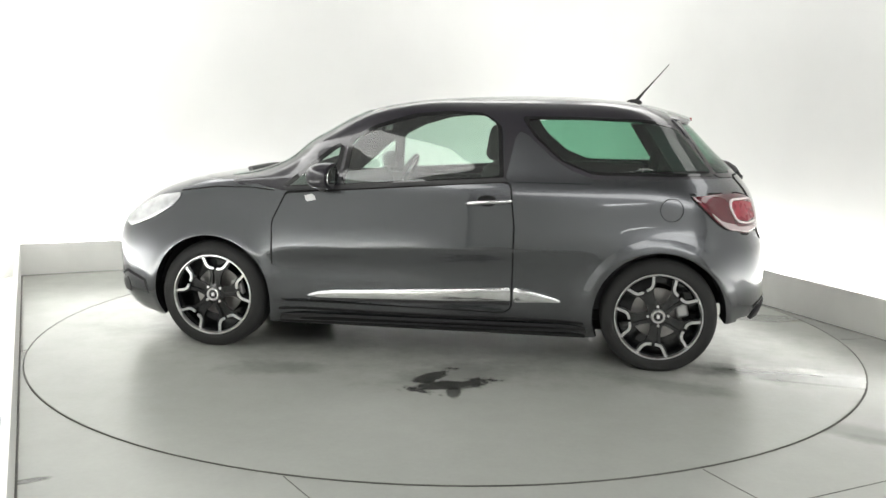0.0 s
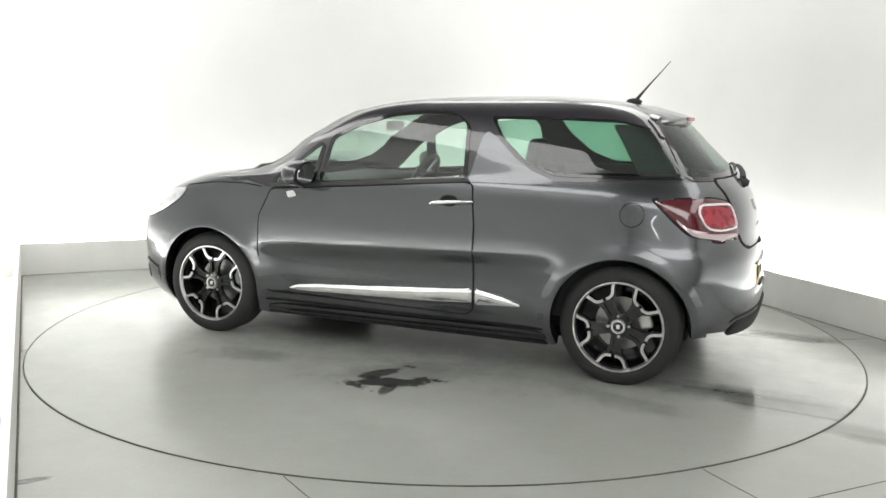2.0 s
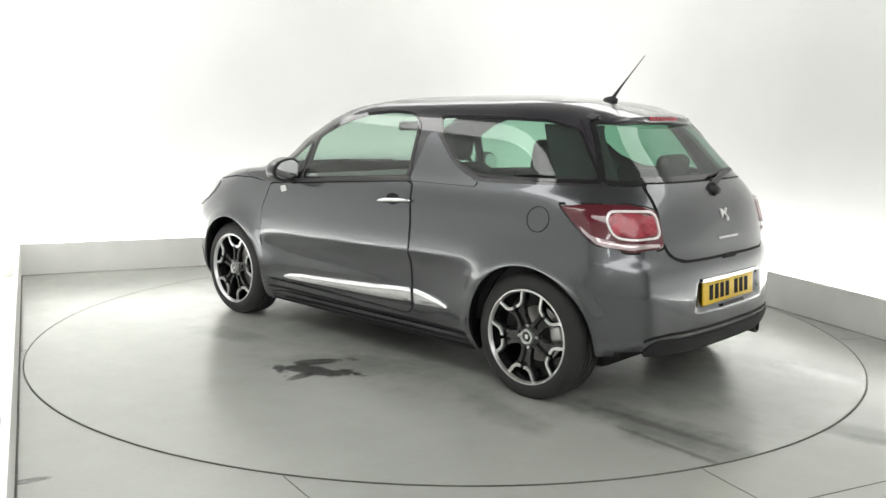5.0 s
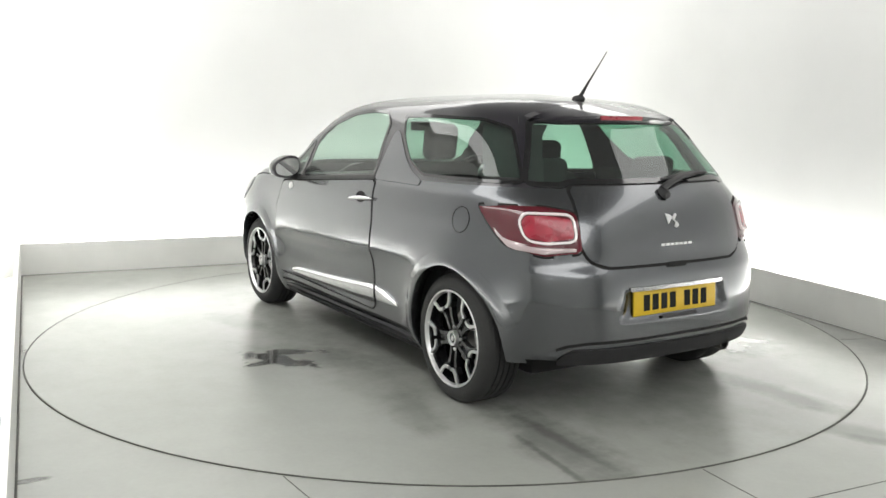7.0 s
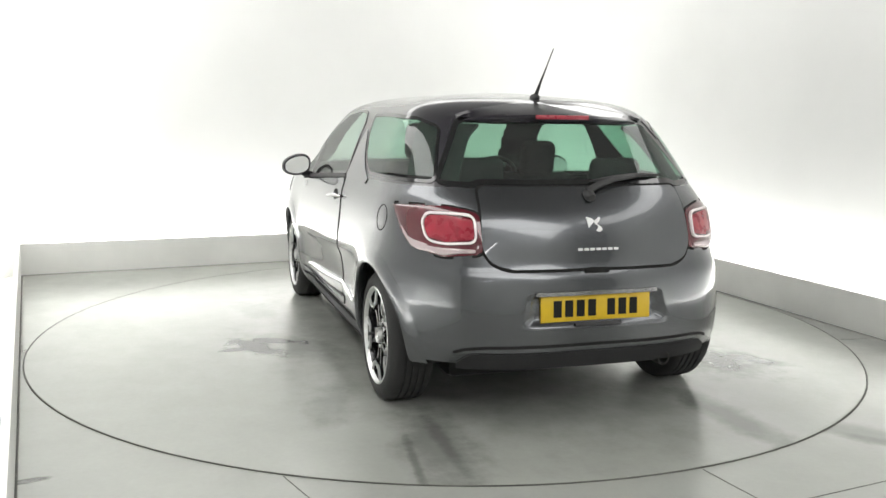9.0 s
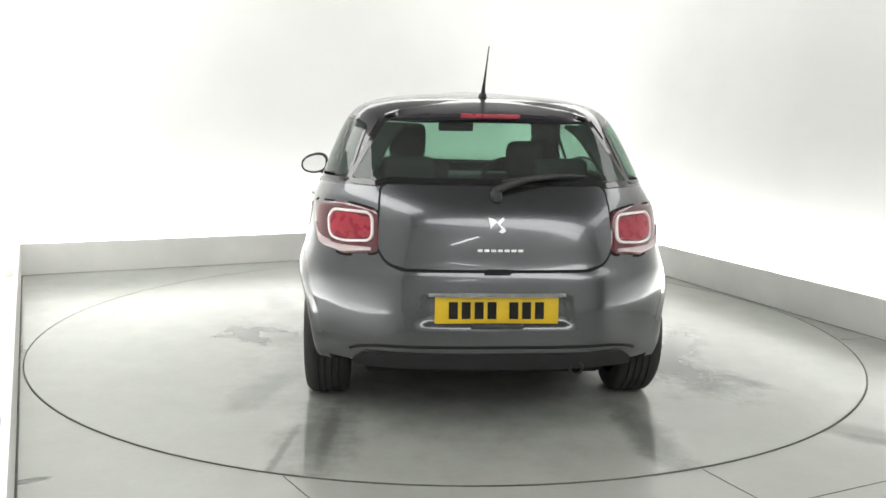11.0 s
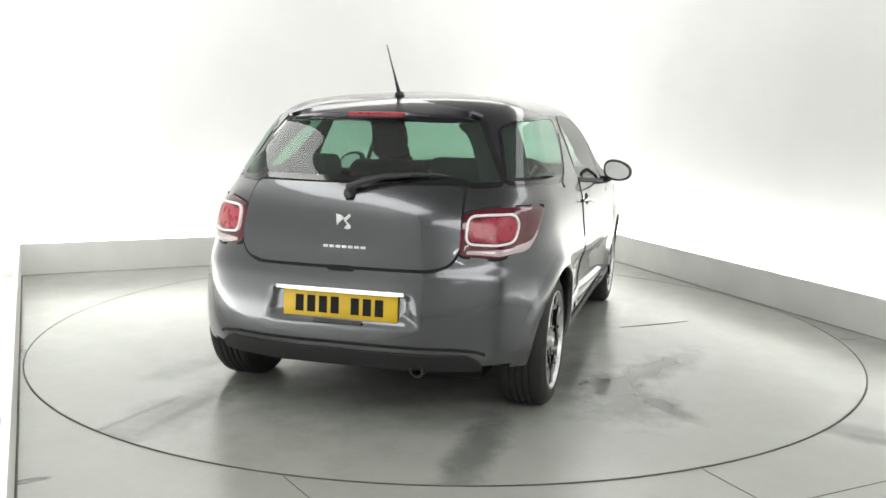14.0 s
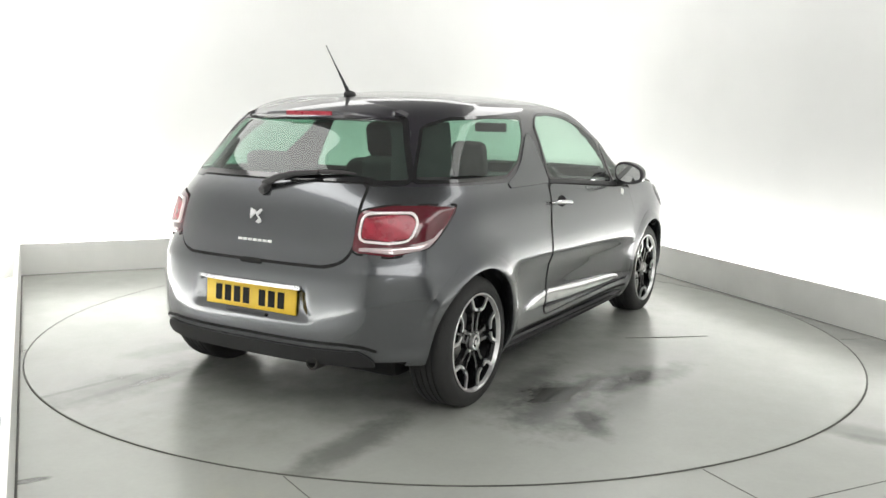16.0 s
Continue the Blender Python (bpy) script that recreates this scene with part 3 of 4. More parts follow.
def open_tail(pts, step=0.03):
    out = []
    for (y0, z0), (y1, z1) in zip(pts, pts[1:]):
        n = max(1, int(math.hypot(y1 - y0, z1 - z0) / step))
        out += [(s_y(y0 + (y1 - y0) * k / n, z0 + (z1 - z0) * k / n), z0 + (z1 - z0) * k / n) for k in range(n)]
    out.append((s_y(*pts[-1]), pts[-1][1]))
    return out


def wheel_arches(car):
    for side in (1, -1):
        for hx in (HUBX, -HUBX):
            low = math.degrees(math.asin((zbot(hx + 0.36) - HUBZ) / 0.36))
            low2 = math.degrees(math.asin((zbot(hx - 0.36) - HUBZ) / 0.36))
            n, a0, a1 = 60, low, 180 - low2
            verts, faces = [], []
            for k in range(n + 1):
                a = radians(a0 + (a1 - a0) * k / n)
                for r, o in ((0.415, 0.0005), (0.385, 0.005), (0.362, 0.012), (0.346, 0.013), (0.341, 0.004), (0.341, -0.05)):
                    x, z = hx + r * math.cos(a), HUBZ + r * math.sin(a)
                    verts.append(skin(s_x(x, z, side), z, o))
            for k in range(n):
                for j in range(5):
                    faces.append((6 * k + j, 6 * k + j + 1, 6 * k + 7 + j, 6 * k + 6 + j))
            fix(mesh_ob("wheel_arch", verts, faces, PAINT, car))
            bm = bmesh.new()
            rows = []
            for k in range(31):
                a = radians(4 + 172 * k / 30)
                rows.append([bm.verts.new((hx + 0.352 * math.cos(a), side * y, HUBZ + 0.352 * math.sin(a))) for y in (0.735, 0.50)])
            for p, q in zip(rows, rows[1:]):
                bm.faces.new((p[0], q[0], q[1], p[1]))
            bm.faces.new([r[1] for r in rows])
            part("arch_liner", bm, GAP, car)


def arc_plate(bm, pts, y0, y1):
    """A flat plate in x, z pushed through from y0 to y1."""
    a = [bm.verts.new((x, y0, z)) for x, z in pts]
    b = [bm.verts.new((x, y1, z)) for x, z in pts]
    bm.faces.new(a)
    bm.faces.new(b[::-1])
    n = len(pts)
    for i in range(n):
        bm.faces.new((a[i], b[i], b[(i + 1) % n], a[(i + 1) % n]))


def pol(r, deg):
    return r * math.cos(radians(deg)), r * math.sin(radians(deg))


def stroke(pts, w):
    """A band of width w along a line, as an outline."""
    l, r = [], []
    for i, p in enumerate(pts):
        p0, p1 = Vector(pts[max(i - 1, 0)]), Vector(pts[min(i + 1, len(pts) - 1)])
        d = (p1 - p0).normalized()
        l.append((p[0] - d.y * w / 2, p[1] + d.x * w / 2))
        r.append((p[0] + d.y * w / 2, p[1] - d.x * w / 2))
    return l + r[::-1]


def build_wheel(car, place, phase, rear):
    """One wheel, its outer face towards +y; phase turns the spokes, rear is the way (+1 or -1 in x) to the car's tail."""
    R = TYRE_R
    barrel = lathe([(0.10, -0.19), (0.205, -0.185), (0.205, -0.06), (0.212, -0.03), (0.216, -0.02)], 64)
    wheel = part("wheel", barrel, RIM_BLACK, car, "black alloy wheel with bright machined edges")
    wheel.matrix_basis = place
    tread = [(0.216, -0.016), (0.232, -0.004), (0.252, -0.001), (0.276, -0.007), (0.292, -0.020), (R - 0.003, -0.034), (R, -0.05)]
    for k in range(4):
        y = -0.066 - k * 0.030
        tread += [(R, y), (R - 0.007, y - 0.001), (R - 0.007, y - 0.007), (R, y - 0.008)]
    tread += [(R, -0.176), (R - 0.004, -0.188), (0.285, -0.203), (0.25, -0.208), (0.215, -0.20)]
    part("tyre", lathe(tread, 96), TYRE, wheel, "black low-profile tyre")
    part("rim", lathe([(0.216, -0.022), (0.228, -0.010), (0.230, -0.006), (0.228, -0.003), (0.222, -0.003), (0.219, -0.008), (0.214, -0.02)], 80), RIM_BRIGHT, wheel, "bright machined rim edge")
    brake = lathe([(0.0, -0.115), (0.135, -0.115), (0.135, -0.125), (0.0, -0.125)], 48)
    part("brake_disc", brake, mat_once("brake_steel", (0.35, 0.34, 0.33), 0.4, 1.0), wheel)
    part("brake_caliper", box_bm(-0.03, 0.035, -0.112, -0.07, -0.045, 0.045, 0.014, 3, pose(rear * 0.125, 0, 0.035, 0, rear * -15, 0)), mat_once("brake_caliper_grey", (0.62, 0.62, 0.61), 0.4, 0.5), wheel, "silver brake caliper")
    for k in range(5):
        a = phase + 72 * k
        bm = bmesh.new()
        # two bars run from the hub to the foot of the bright cup, with a web sunk between them
        for sg in (1, -1):
            arc_plate(bm, [pol(0.050, a + sg * 12), pol(0.056, a + sg * 32), pol(0.105, a + sg * 16.5), pol(0.143, a + sg * 17), pol(0.149, a + sg * 9), pol(0.105, a + sg * 8)], -0.028, -0.056)
            arc_plate(bm, [pol(0.144, a + sg * 3), pol(0.141, a + sg * 17), pol(0.172, a + sg * 22.5), pol(0.218, a + sg * 24.5), pol(0.218, a + sg * 18), pol(0.178, a + sg * 15), pol(0.156, a + sg * 9)], -0.020, -0.052)
        arc_plate(bm, [pol(0.046, a - 20), pol(0.105, a - 9), pol(0.146, a - 9), pol(0.146, a + 9), pol(0.105, a + 9), pol(0.046, a + 20)], -0.042, -0.060)
        bmesh.ops.recalc_face_normals(bm, faces=bm.faces[:])
        part("spoke", bm, RIM_BLACK, wheel, smooth=False)
        for sg in (1, -1):
            bm = bmesh.new()
            line = [pol(0.151, a + sg * 3.5), pol(0.152, a + sg * 9), pol(0.160, a + sg * 14.5), pol(0.174, a + sg * 17.5), pol(0.195, a + sg * 18.8), pol(0.219, a + sg * 20.5)]
            arc_plate(bm, stroke(line, 0.0135), -0.012, -0.024)
            bmesh.ops.recalc_face_normals(bm, faces=bm.faces[:])
            part("machined_edge", bm, RIM_BRIGHT, wheel, smooth=False)
    part("hub_cap", lathe([(0.0, -0.016), (0.020, -0.016), (0.026, -0.020), (0.030, -0.032), (0.06, -0.034), (0.062, -0.06)], 40), RIM_BLACK, wheel)
    part("hub_ring", lathe([(0.024, -0.018), (0.026, -0.012), (0.035, -0.012), (0.038, -0.03)], 40), RIM_BRIGHT, wheel)
    part("hub_emblem", box_bm(-0.009, 0.009, -0.018, -0.0145, -0.011, 0.011, 0.003, 1), SILVER, wheel)
    for k in range(4):
        x, z = pol(0.052, phase + 25 + 90 * k)
        part("wheel_bolt", lathe([(0.0, -0.024), (0.007, -0.024), (0.008, -0.036)], 12, m=Matrix.Translation((x, 0, z))), RIM_BRIGHT, wheel)
    return wheel


MADE = {}


def mat_once(name, *a, **k):
    if name not in MADE:
        MADE[name] = mat(name, *a, **k)
    return MADE[name]


def doors(car):
    for side in (1, -1):
        poly = [(0.79, 0.898), (0.868, 0.74), (0.872, 0.45), (0.845, 0.315), (0.80, 0.293), (-0.42, 0.280), (-0.456, 0.31), (-0.462, 0.75), (-0.435, 0.975), (-0.40, 0.981), (-0.37, 0.981), (0.5, 0.915)]
        p = flank(rounded(poly, 0.02), side)
        strip("door_gap", p, 0.012, 0.0012, GAP, car, closed=True)
        door = sheet("door", grow(p, -0.003), 0.004, PAINT, car, "grey painted door", step=0.018)
        # belt-line seal under the glass
        strip("belt_seal", open_flank([(0.80, 0.916), (0.5, 0.930), (0.0, 0.966), (-0.41, 0.994)], side), 0.020, 0.010, BLACK, door)
        # pull handle with its dark cup
        hc = flank([(-0.315 + 0.052 * math.cos(6.2832 * k / 30), 0.884 + 0.030 * math.sin(6.2832 * k / 30)) for k in range(30)], side)
        sheet("handle_cup", hc, 0.006, GAP, door, depth=0.003, step=0.004)
        line = [skin(s_x(x, z, side), z, o) for x, z, o in ((-0.205, 0.866, 0.006), (-0.225, 0.868, 0.026), (-0.27, 0.872, 0.036), (-0.33, 0.877, 0.040), (-0.39, 0.881, 0.036), (-0.435, 0.884, 0.024), (-0.45, 0.884, 0.006))]
        bm = tube_bm(line, [0.006, 0.0105, 0.012, 0.012, 0.012, 0.011, 0.006], 10)
        part("door_handle", bm, CHROME, door, "chrome door handle")
        # bright rubbing strip, in two lengths
        q = [(0.69, 0.328), (0.60, 0.358), (-0.451, 0.424), (-0.451, 0.342), (0.60, 0.314)]
        sheet("rubbing_strip", flank(rounded(q, 0.015), side), 0.008, CHROME, door, "satin chrome rubbing strip", depth=0.01, step=0.012, dome=0.016)
        strip("strip_shadow_edge", open_flank([(0.66, 0.309), (0.0, 0.322), (-0.45, 0.332)], side), 0.016, 0.011, BLACK, door)
        q = [(-0.468, 0.424), (-0.56, 0.416), (-0.66, 0.390), (-0.74, 0.360), (-0.70, 0.348), (-0.468, 0.340)]
        sheet("rubbing_strip", flank(rounded(q, 0.012), side), 0.006, CHROME, car, "satin chrome rubbing strip", depth=0.008, step=0.012, dome=0.014)
        # sill
        line = [(0.86, 0.245), (0.0, 0.240), (-0.87, 0.245)]
        strip("sill_crease", open_flank(line, side), 0.012, 0.004, GAP, car)
        q = [(0.84, 0.215), (-0.86, 0.22), (-0.875, 0.178), (0.85, 0.172)]
        sheet("sill_cover", flank(q, side), 0.005, BLACK, car, "black sill cover", depth=0.02)
        # front wing line and badge under the mirror
        strip("wing_gap", open_flank([(1.42, 0.885), (1.2, 0.915), (1.0, 0.918), (0.86, 0.905)], side), 0.007, 0.001, GAP, car)
        q = [(0.690, 0.890), (0.635, 0.893), (0.618, 0.856), (0.675, 0.849)]
        sheet("wing_badge", flank(rounded(q, 0.01), side), 0.006, SILVER, car, "small chrome badge below the mirror", depth=0.006, step=0.01)
        # headlamp and front air intake
        q = [(1.40, 0.872), (1.55, 0.855), (1.72, 0.775), (1.83, 0.69), (1.74, 0.665), (1.58, 0.73), (1.46, 0.80)]
        sheet("headlamp", flank(rounded(q, 0.03), side), 0.008, HEAD_CLEAR, car, "clear headlamp lens", step=0.02, dome=0.01)
        strip("bumper_crease", open_flank([(1.60, 0.20), (1.66, 0.36), (1.80, 0.40), (1.94, 0.34)], side), 0.018, 0.002, GAP, car)
        q = [(1.78, 0.27), (1.80, 0.36), (1.93, 0.33), (1.93, 0.25)]
        sheet("fog_lamp_recess", flank(rounded(q, 0.02), side), 0.003, BLACK, car, step=0.02)
    # filler flap in the left wing
    strip("filler_flap", flank(circle(-1.272, 0.864, 0.058), 1), 0.004, 0.0015, GAP, car, closed=True)


def mirrors(car):
    for side in (1, -1):
        bm = bmesh.new()
        bmesh.ops.create_uvsphere(bm, u_segments=32, v_segments=20, radius=1)
        for v in bm.verts:
            x, y, z = v.co
            q = 2 / 2.6
            x, y, z = (math.copysign(abs(c) ** q, c) for c in (x, y, z))
            x = max(x, -0.35)
            taper = 1 - 0.22 * max(0, y)
            v.co = Vector((0.545 + 0.105 * x * (1 - 0.25 * abs(y)) + 0.008 * y, side * (0.918 + 0.090 * y), 0.996 + 0.069 * z * taper - 0.012 * y))
        bmesh.ops.recalc_face_normals(bm, faces=bm.faces[:])
        mirror = part("door_mirror", bm, ROOF_PAINT, car, "gloss dark door mirror")
        bm = bmesh.new()
        pts = []
        for k in range(36):
            a = 2 * math.pi * k / 36
            y, z = (math.copysign(abs(c) ** 0.75, c) for c in (math.cos(a), math.sin(a)))
            pts.append((0.5065 + 0.0066 * y, side * (0.918 + 0.074 * y), 0.996 + 0.053 * z * (1 - 0.22 * max(0, y)) - 0.010 * y))
        low = [bm.verts.new(p) for p in pts]
        top = [bm.verts.new((p[0] - 0.004, p[1], p[2])) for p in pts]
        bm.faces.new(top)
        for i in range(36):
            bm.faces.new((low[i], low[(i + 1) % 36], top[(i + 1) % 36], top[i]))
        bmesh.ops.recalc_face_normals(bm, faces=bm.faces[:])
        part("mirror_glass", bm, MIRROR, mirror, smooth=False)
        part("mirror_arm", tube_bm([(0.60, side * 0.79, 0.925), (0.58, side * 0.845, 0.935), (0.56, side * 0.90, 0.965)], [0.03, 0.024, 0.022], 10), BLACK, mirror)


def tail_lamps(car):
    for sd in (1, -1):
        def P(pts):
            out = []
            for kind, a, z in pts:
                z -= 0.012
                out.append((sd * s_y(a, z) if kind == "y" else s_x(a, z, sd), z))
            return out

        def dense(pts, r):
            return rounded(P(pts), r, 6)
        outer = dense([("y", 0.497, 0.765), ("y", 0.500, 0.935), ("y", 0.60, 0.957), ("x", -1.50, 0.957), ("x", -1.365, 0.952), ("x", -1.39, 0.925), ("x", -1.455, 0.862), ("x", -1.535, 0.79), ("y", 0.65, 0.748)], 0.03)
        lamp_body = sheet("tail_lamp", outer, 0.006, LAMP_DARK, car, "dark red tail lamp with pale ring", depth=0.012, step=0.012, dome=0.008)
        strip("lamp_gap", grow(outer, 0.004), 0.010, 0.0015, GAP, car, closed=True)
        ring = dense([("y", 0.520, 0.812), ("y", 0.520, 0.922), ("y", 0.60, 0.925), ("x", -1.570, 0.925), ("x", -1.565, 0.89), ("x", -1.605, 0.815), ("y", 0.64, 0.802)], 0.035)
        sheet("red_lens", grow(ring, -0.008), 0.0165, LAMP_RED, lamp_body, "bright red lamp centre", depth=0.006, step=0.012)
        strip("light_ring", ring, 0.0105, 0.021, LAMP_WHITE, lamp_body, "pale light-guide ring", closed=True, depth=0.012)
        low = dense([("y", 0.525, 0.768), ("y", 0.525, 0.790), ("y", 0.64, 0.783), ("x", -1.53, 0.815), ("x", -1.47, 0.865), ("x", -1.49, 0.835), ("x", -1.56, 0.775), ("y", 0.65, 0.758)], 0.012)
        sheet("reverse_lens", low, 0.015, LAMP_CLEAR, lamp_body, "clear reversing strip", depth=0.008, step=0.012)


def rear_end(car):
    poly = [(-0.49, 1.012), (-0.505, 0.78), (-0.47, 0.715), (-0.40, 0.687), (0.40, 0.687), (0.47, 0.715), (0.505, 0.78), (0.49, 1.012), (0.47, 1.032), (-0.47, 1.032)]
    p = tail(rounded(poly, 0.03))
    strip("tailgate_gap", p, 0.016, 0.0015, GAP, car, closed=True)
    gate = sheet("tailgate", grow(p, -0.004), 0.006, PAINT, car, "grey painted tailgate", depth=0.008, step=0.016)
    # release switch in the lower edge
    sheet("tailgate_switch", tail(rounded([(-0.06, 0.672), (-0.05, 0.693), (0.05, 0.693), (0.06, 0.672)], 0.006)), 0.009, GAP, gate, depth=0.01, step=0.01)
    # bright emblem and a row of small bars in place of lettering
    for q in ([(0.038, 0.905), (0.030, 0.860), (0.002, 0.888), (0.008, 0.897)], [(0.004, 0.886), (-0.022, 0.905), (-0.030, 0.898), (-0.006, 0.872)], [(-0.004, 0.880), (-0.030, 0.862), (-0.036, 0.850), (-0.020, 0.842), (0.0, 0.850), (-0.018, 0.858), (-0.016, 0.864)]):
        sheet("emblem", tail(q), 0.012, SILVER, gate, "bright emblem shape", depth=0.006, step=0.006)
    for k in range(7):
        y = 0.085 - k * 0.0285
        sheet("badge_bar", tail([(y, 0.766), (y, 0.777), (y - 0.021, 0.777), (y - 0.021, 0.766)]), 0.010, SILVER, gate, depth=0.004, step=0.006)
    # number plate, its lamp strip and plain bars
    plate = part("number_plate", box_bm(-0.005, 0.005, -0.262, 0.262, -0.056, 0.056, 0.003, 2, pose(-1.828, 0, 0.522, 0, 4, 0)), YELLOW, car, "yellow number plate with black bars")
    for k in range(7):
        y = 0.185 - k * 0.0545 - (0.038 if k > 3 else 0)
        part("plate_bar", box_bm(-0.0062, -0.0045, y - 0.019, y + 0.019, -0.036, 0.036, 0, 1, pose(-1.828, 0, 0.522, 0, 4, 0)), GAP, plate, smooth=False)
        strip("plate_trim", open_tail([(0.290, 0.592), (0.0, 0.592), (-0.290, 0.592)]), 0.013, 0.010, CHROME, car, "chrome strip above the plate", depth=0.012)
    strip("plate_lamp", open_tail([(0.11, 0.453), (0.0, 0.453), (-0.11, 0.453)]), 0.012, 0.012, BLACK, car, depth=0.01)
    # lower bumper: groove, black valance, towing cover
    strip("bumper_groove", open_tail([(0.62, 0.340), (0.58, 0.356), (0.50, 0.366), (0.0, 0.368), (-0.50, 0.366), (-0.58, 0.356), (-0.62, 0.340)], 0.02), 0.014, 0.002, GAP, car)
    q = tail(rounded([(-0.62, 0.272), (-0.57, 0.338), (0.57, 0.338), (0.62, 0.272), (0.0, 0.272)], 0.02))
    sheet("rear_valance", q, 0.010, mat_once("black_grained_plastic", (0.012, 0.012, 0.013), 0.75, 0.0), car, "black plastic rear valance", depth=0.02, step=0.02)
    ex = lathe([(0.022, 0.0), (0.030, 0.0), (0.032, 0.006), (0.032, 0.18), (0.026, 0.18), (0.024, 0.01)], 28, "X", pose(-1.835, -0.348, 0.270))
    part("exhaust_pipe", ex, mat_once("dark_steel_pipe", (0.05, 0.048, 0.045), 0.5, 0.8), car, "dark steel exhaust tip")
    # rear wiper
    def on(y, z, o):
        return skin(s_y(y, z), z, o)
    wiper = part("rear_wiper", tube_bm([on(0.01, 1.000, 0.02), on(-0.05, 1.018, 0.034), on(-0.14, 1.040, 0.036), on(-0.25, 1.052, 0.030)], [0.018, 0.016, 0.013, 0.009], 8), BLACK, car, "black rear wiper")
    part("wiper_blade", tube_bm([on(-0.03, 1.044, 0.014), on(-0.15, 1.056, 0.018), on(-0.25, 1.062, 0.020), on(-0.35, 1.066, 0.016), on(-0.41, 1.066, 0.010)], [0.005, 0.009, 0.010, 0.008, 0.004], 8), BLACK, wiper)
    part("wiper_boss", lathe([(0.0, 0.05), (0.016, 0.048), (0.024, 0.03), (0.026, 0.0)], 20, "X", Matrix.Translation(on(0.0, 1.000, 0.0)) @ pose(0, 0, 0, 0, 15, 180)), BLACK, wiper)


def spoiler_and_aerial(car):
    verts, faces = [], []
    n, prof = 40, 12
    for i in range(n + 1):
        u = -1 + 2 * i / n
        y = 0.472 * u
        zt = 1.346 - 0.030 * u * u - 0.016 * abs(u) ** 8
        xt = -1.422 + 0.065 * u * u + 0.05 * abs(u) ** 8
        up = [(-1.10, 1.418 - 0.045 * u * u - 0.02 * u ** 8), (-1.22, 1.400 - 0.042 * u * u - 0.015 * u ** 8), (-1.32, zt + 0.026), (xt + 0.03, zt + 0.006), (xt + 0.006, zt - 0.004), (xt, zt - 0.016), (xt + 0.008, zt - 0.034), (xt + 0.03, zt - 0.044), (-1.32, zt - 0.042), (-1.27, zt - 0.03), (-1.18, zt - 0.01), (-1.10, zt + 0.01)]
        thin = 1 - abs(u) ** 5
        verts += [(x, y, z if k < 4 else up[3][1] + (z - up[3][1]) * max(0.04, thin)) for k, (x, z) in enumerate(up)]
    for i in range(n):
        for k in range(prof):
            faces.append((prof * i + k, prof * i + (k + 1) % prof, prof * (i + 1) + (k + 1) % prof, prof * (i + 1) + k))
    faces += [tuple(range(prof)), tuple(prof * n + k for k in range(prof))[::-1]]
    sp = fix(mesh_ob("roof_spoiler", verts, faces, ROOF_PAINT, car, "gloss black roof spoiler"))
    bm = box_bm(-0.004, 0.004, -0.135, 0.135, -0.010, 0.010, 0.003, 2, pose(-1.4205, -0.005, 1.3295))
    part("high_brake_lamp", bm, LAMP_RED, sp, "red high-level brake lamp")
    # blades down both edges of the glass
    for sg in (1, -1):
        strip("spoiler_blade", open_tail([(sg * 0.50, 1.316), (sg * 0.525, 1.27), (sg * 0.545, 1.235)], 0.015), 0.02, 0.008, ROOF_PAINT, sp, depth=0.012)
    base = bmesh.new()
    bmesh.ops.create_uvsphere(base, u_segments=20, v_segments=12, radius=1)
    for v in base.verts:
        v.co = Vector((-1.10 + 0.046 * v.co.x, -0.005 + 0.020 * v.co.y, 1.423 + 0.020 * v.co.z))
    aerial = part("roof_aerial", base, BLACK, car, "black roof aerial")
    part("aerial_mast", tube_bm([(-1.11, -0.005, 1.43), (-1.158, -0.005, 1.49), (-1.222, -0.006, 1.565), (-1.292, -0.007, 1.648)], [0.011, 0.006, 0.0032, 0.0022], 8), BLACK, aerial)


def screen(car):
    """The windscreen, its black border, the cowl and a front wiper."""
    verts, faces, n, rows = [], [], 40, 24
    for i in range(rows + 1):
        z = 0.972 + (1.352 - 0.972) * i / rows
        x, y, d = outline(z)
        k = np.where(y[300:] > half_w(z) * 0.81)[0][-1] + 300
        reach = d[-1] - d[k]
        for j in range(n + 1):
            g = -1 + 2 * j / n
            verts.append(skin(math.copysign(d[-1] - abs(g) * reach, g if g else 1), z, 0.0) + Vector((0.006, 0, 0.003)))
    for i in range(rows):
        for j in range(n):
            faces.append((i * (n + 1) + j, i * (n + 1) + j + 1, (i + 1) * (n + 1) + j + 1, (i + 1) * (n + 1) + j))
    w = fix(mesh_ob("windscreen", verts, faces, GLASS, car, "clear windscreen"))
    w.visible_shadow = False
    part("front_wiper", tube_bm([(1.12, -0.5, 0.985), (1.22, -0.1, 0.985), (1.18, 0.35, 0.99), (1.05, 0.62, 0.985)], [0.012, 0.014, 0.012, 0.006], 8), BLACK, car, "black front wiper")


def seat_bm(x, y, w, z0, zc, ztop, tilt):
    bm = box_bm(x - 0.22, x + 0.28, y - w / 2, y + w / 2, z0, zc, 0.05, 3)
    back = box_bm(-0.07, 0.07, -w / 2, w / 2, 0, ztop - zc + 0.05, 0.05, 3, pose(x - 0.20, y, zc - 0.05, 0, -tilt, 0))
    me = bpy.data.meshes.new("tmp")
    back.to_mesh(me)
    back.free()
    bm.from_mesh(me)
    bpy.data.meshes.remove(me)
    return bm


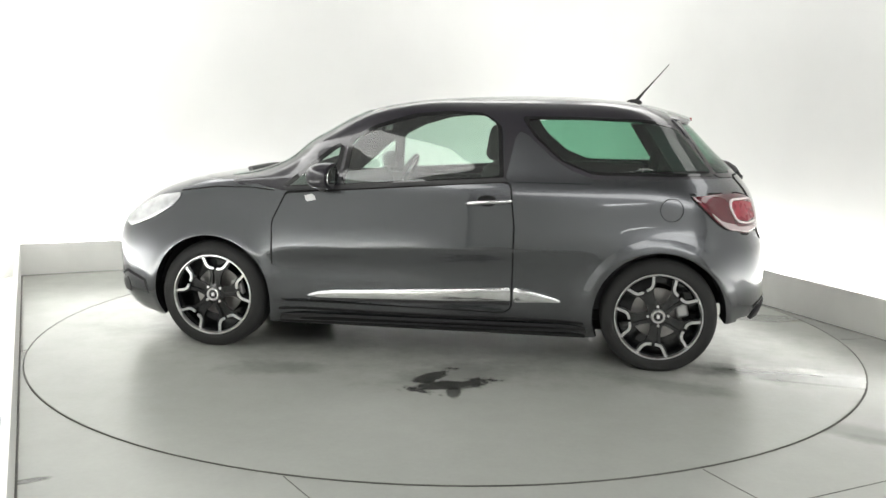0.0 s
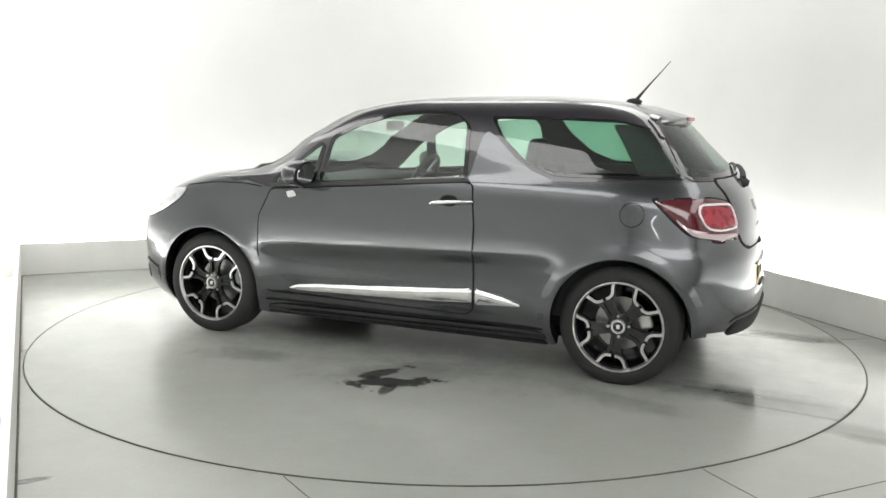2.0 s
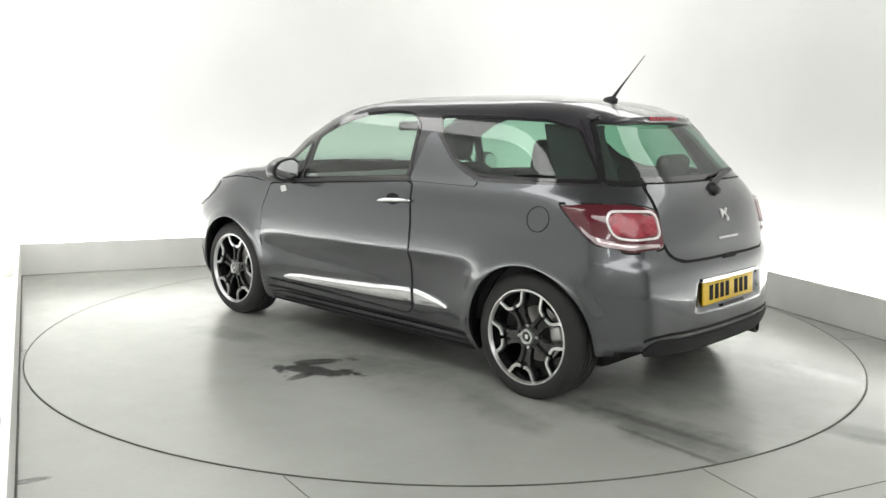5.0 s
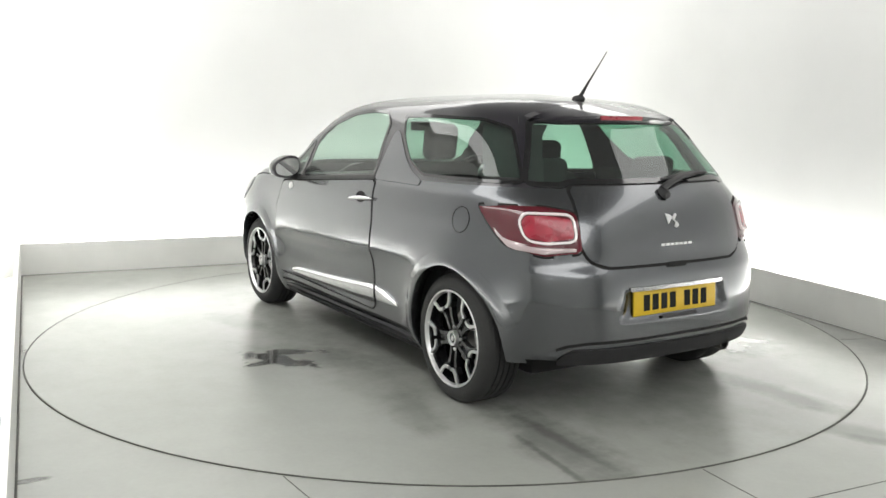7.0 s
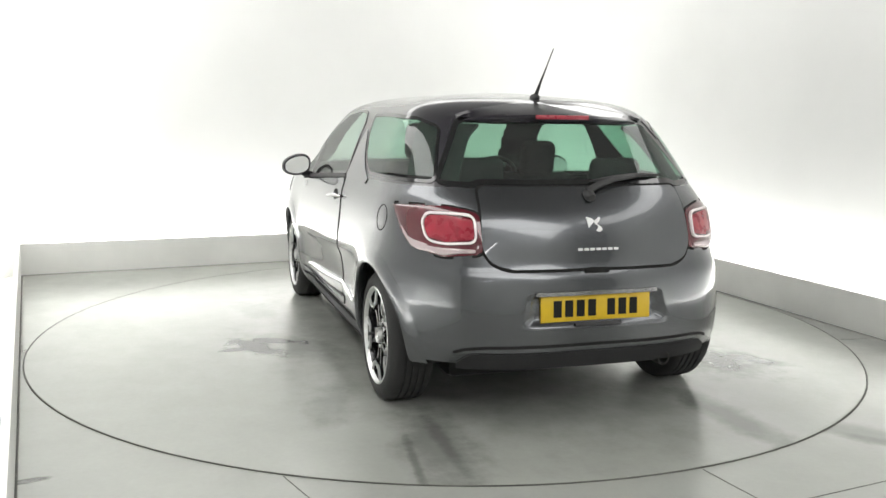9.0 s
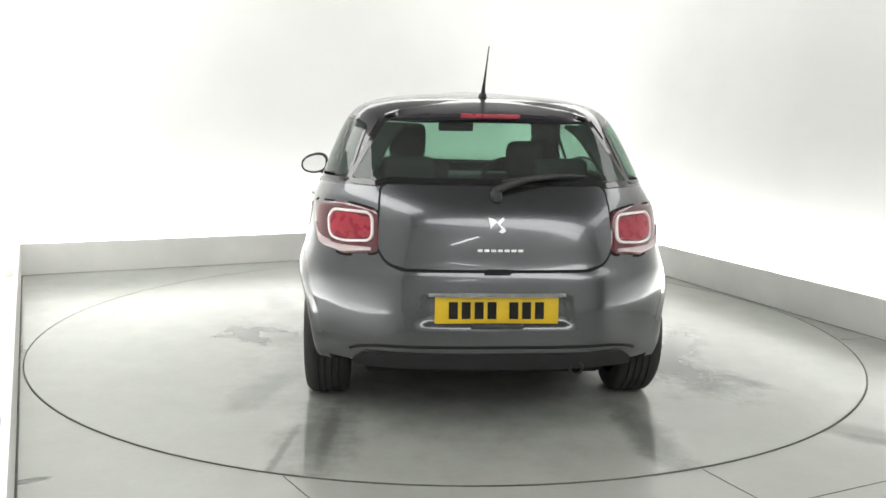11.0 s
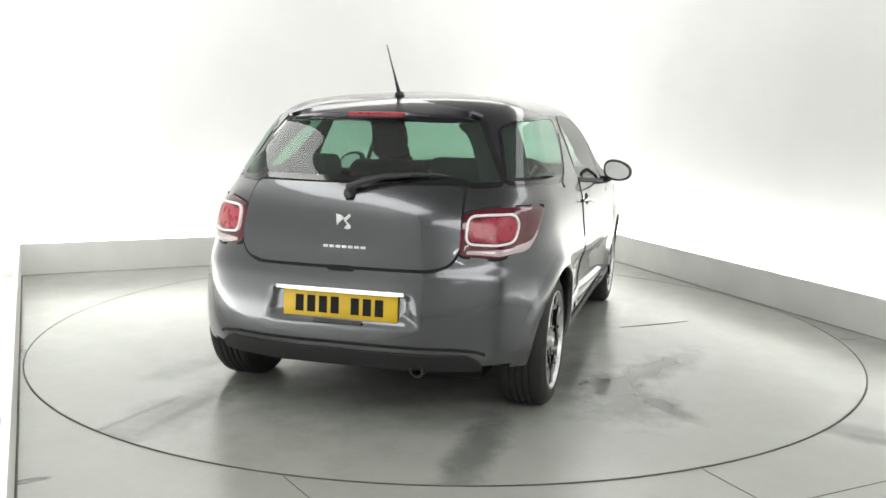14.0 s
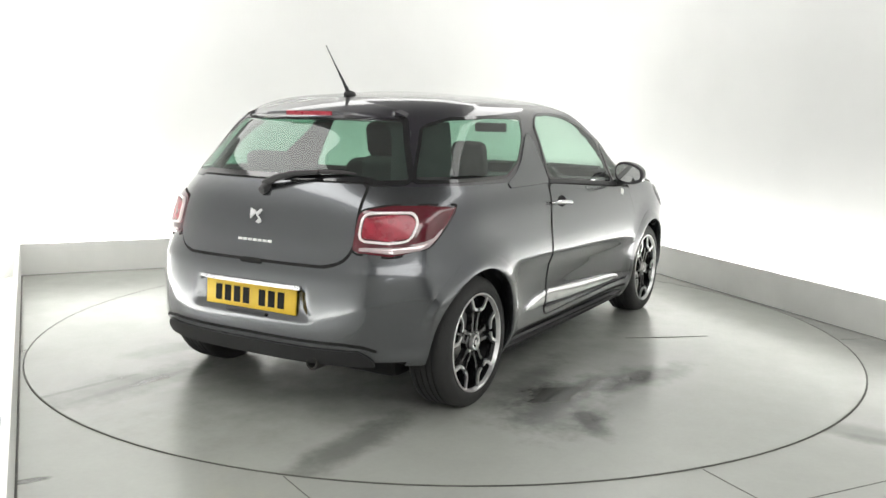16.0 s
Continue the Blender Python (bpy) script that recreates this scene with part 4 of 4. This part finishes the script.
def cabin(car):
    part("cabin_floor", box_bm(-1.55, 1.1, -0.70, 0.70, 0.24, 0.30, 0.01), GAP, car)
    part("underbody", box_bm(-1.50, 1.75, -0.56, 0.56, 0.145, 0.30, 0.04), GAP, car, "dark underbody")
    part("underbody_side", box_bm(-0.86, 0.86, -0.77, 0.77, 0.152, 0.24, 0.01), GAP, car)
    for side in (1, -1):
        part("door_card", box_bm(-0.5, 0.85, side * 0.70 - 0.03, side * 0.70 + 0.03, 0.30, 0.925, 0.02), FABRIC, car)
        part("rear_side_trim", box_bm(-1.22, -0.52, side * 0.69 - 0.03, side * 0.69 + 0.03, 0.30, 1.035, 0.02), FABRIC, car)
        sheet("pillar_trim", flank([(-1.31, 1.035), (-1.13, 1.318), (-1.34, 1.318), (-1.56, 1.035)], side), -0.03, FABRIC, car, depth=0.02, step=0.03)
    dash = box_bm(0.50, 1.0, -0.68, 0.68, 0.55, 0.93, 0.06, 3)
    for v in dash.verts:
        if v.co.z > 0.8:
            v.co.z += 0.02 - 0.03 * abs(v.co.y)
    dash = part("dashboard", dash, mat_once("dash_plastic", (0.035, 0.035, 0.036), 0.6, bump=0.1, bump_scale=500), car, "dark dashboard")
    ring = bmesh.new()
    m = pose(0.37, -0.36, 0.90, 0, 62, 0)
    for a in range(36):
        for b in range(8):
            t, q = 2 * math.pi * a / 36, 2 * math.pi * b / 8
            ring.verts.new(m @ Vector(((0.175 + 0.016 * math.cos(q)) * math.cos(t), (0.175 + 0.016 * math.cos(q)) * math.sin(t), 0.016 * math.sin(q))))
    ring.verts.ensure_lookup_table()
    for a in range(36):
        for b in range(8):
            ring.faces.new([ring.verts[k] for k in (a * 8 + b, (a + 1) % 36 * 8 + b, (a + 1) % 36 * 8 + (b + 1) % 8, a * 8 + (b + 1) % 8)])
    sw = part("steering_wheel", ring, BLACK, car, "black steering wheel with silver spokes")
    part("wheel_boss", lathe([(0.0, 0.02), (0.05, 0.015), (0.065, -0.02)], 24, "Z", m), BLACK, sw)
    for a in (0, 120, 240):
        part("wheel_spoke", box_bm(0.05, 0.17, -0.014, 0.014, -0.008, 0.008, 0.004, 2, m @ pose(0, 0, 0, 0, 0, a + 90)), RIM_BRIGHT, sw)
    for y, top, h in ((0.33, 1.08, 1.285), (-0.33, 1.02, 1.195)):
        seat = part("front_seat", seat_bm(0.02 if y > 0 else -0.10, y, 0.48, 0.34, 0.56, top, 16), FABRIC, car, "black front seat with headrest")
        part("headrest", box_bm(-0.05, 0.05, -0.105, 0.105, 0, 0.21, 0.049, 4, pose(-0.30 if y > 0 else -0.42, y, h - 0.21, 0, -10, 0)), FABRIC, seat)
    bench = part("rear_bench", seat_bm(-0.92, 0, 1.24, 0.36, 0.58, 1.02, 20), FABRIC, car, "black rear bench")
    for y in (0.36, -0.36):
        part("headrest", box_bm(-0.045, 0.045, -0.13, 0.13, 0, 0.15, 0.04, 3, pose(-1.27, y, 0.99, 0, -12, 0)), FABRIC, bench)
    part("parcel_shelf", box_bm(-1.54, -1.26, -0.56, 0.56, 0.965, 0.985, 0.008), FABRIC, car)
    part("rear_view_mirror", box_bm(0.40, 0.425, -0.13, 0.10, 1.225, 1.285, 0.012), BLACK, car)
    part("headlining", box_bm(-1.0, 0.05, -0.42, 0.42, 1.36, 1.37, 0.004), mat_once("pale_headlining", (0.35, 0.35, 0.34), 0.9), car)


car = build_car()
wheel_arches(car)
doors(car)
mirrors(car)
tail_lamps(car)
rear_end(car)
spoiler_and_aerial(car)
screen(car)
cabin(car)


for x, y, turn, phase in ((HUBX, 0.836, 0, 24), (-HUBX, 0.836, 0, 61), (HUBX, -0.836, 180, 50), (-HUBX, -0.836, 180, 26)):
    build_wheel(car, pose(x, y, HUBZ, 0, 0, turn), phase, 1 if turn else -1)

# ---- what moves: the turntable and the car on it turn together ----


def motions():
    rows, disc_rows = [], []
    for k in range(33):
        t = k * 0.5
        turn = pose(0, 0, 0, 0, 0, 171.55 - 6.983 * t)
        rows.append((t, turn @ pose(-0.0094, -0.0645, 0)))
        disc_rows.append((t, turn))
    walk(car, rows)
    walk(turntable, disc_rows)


motions()
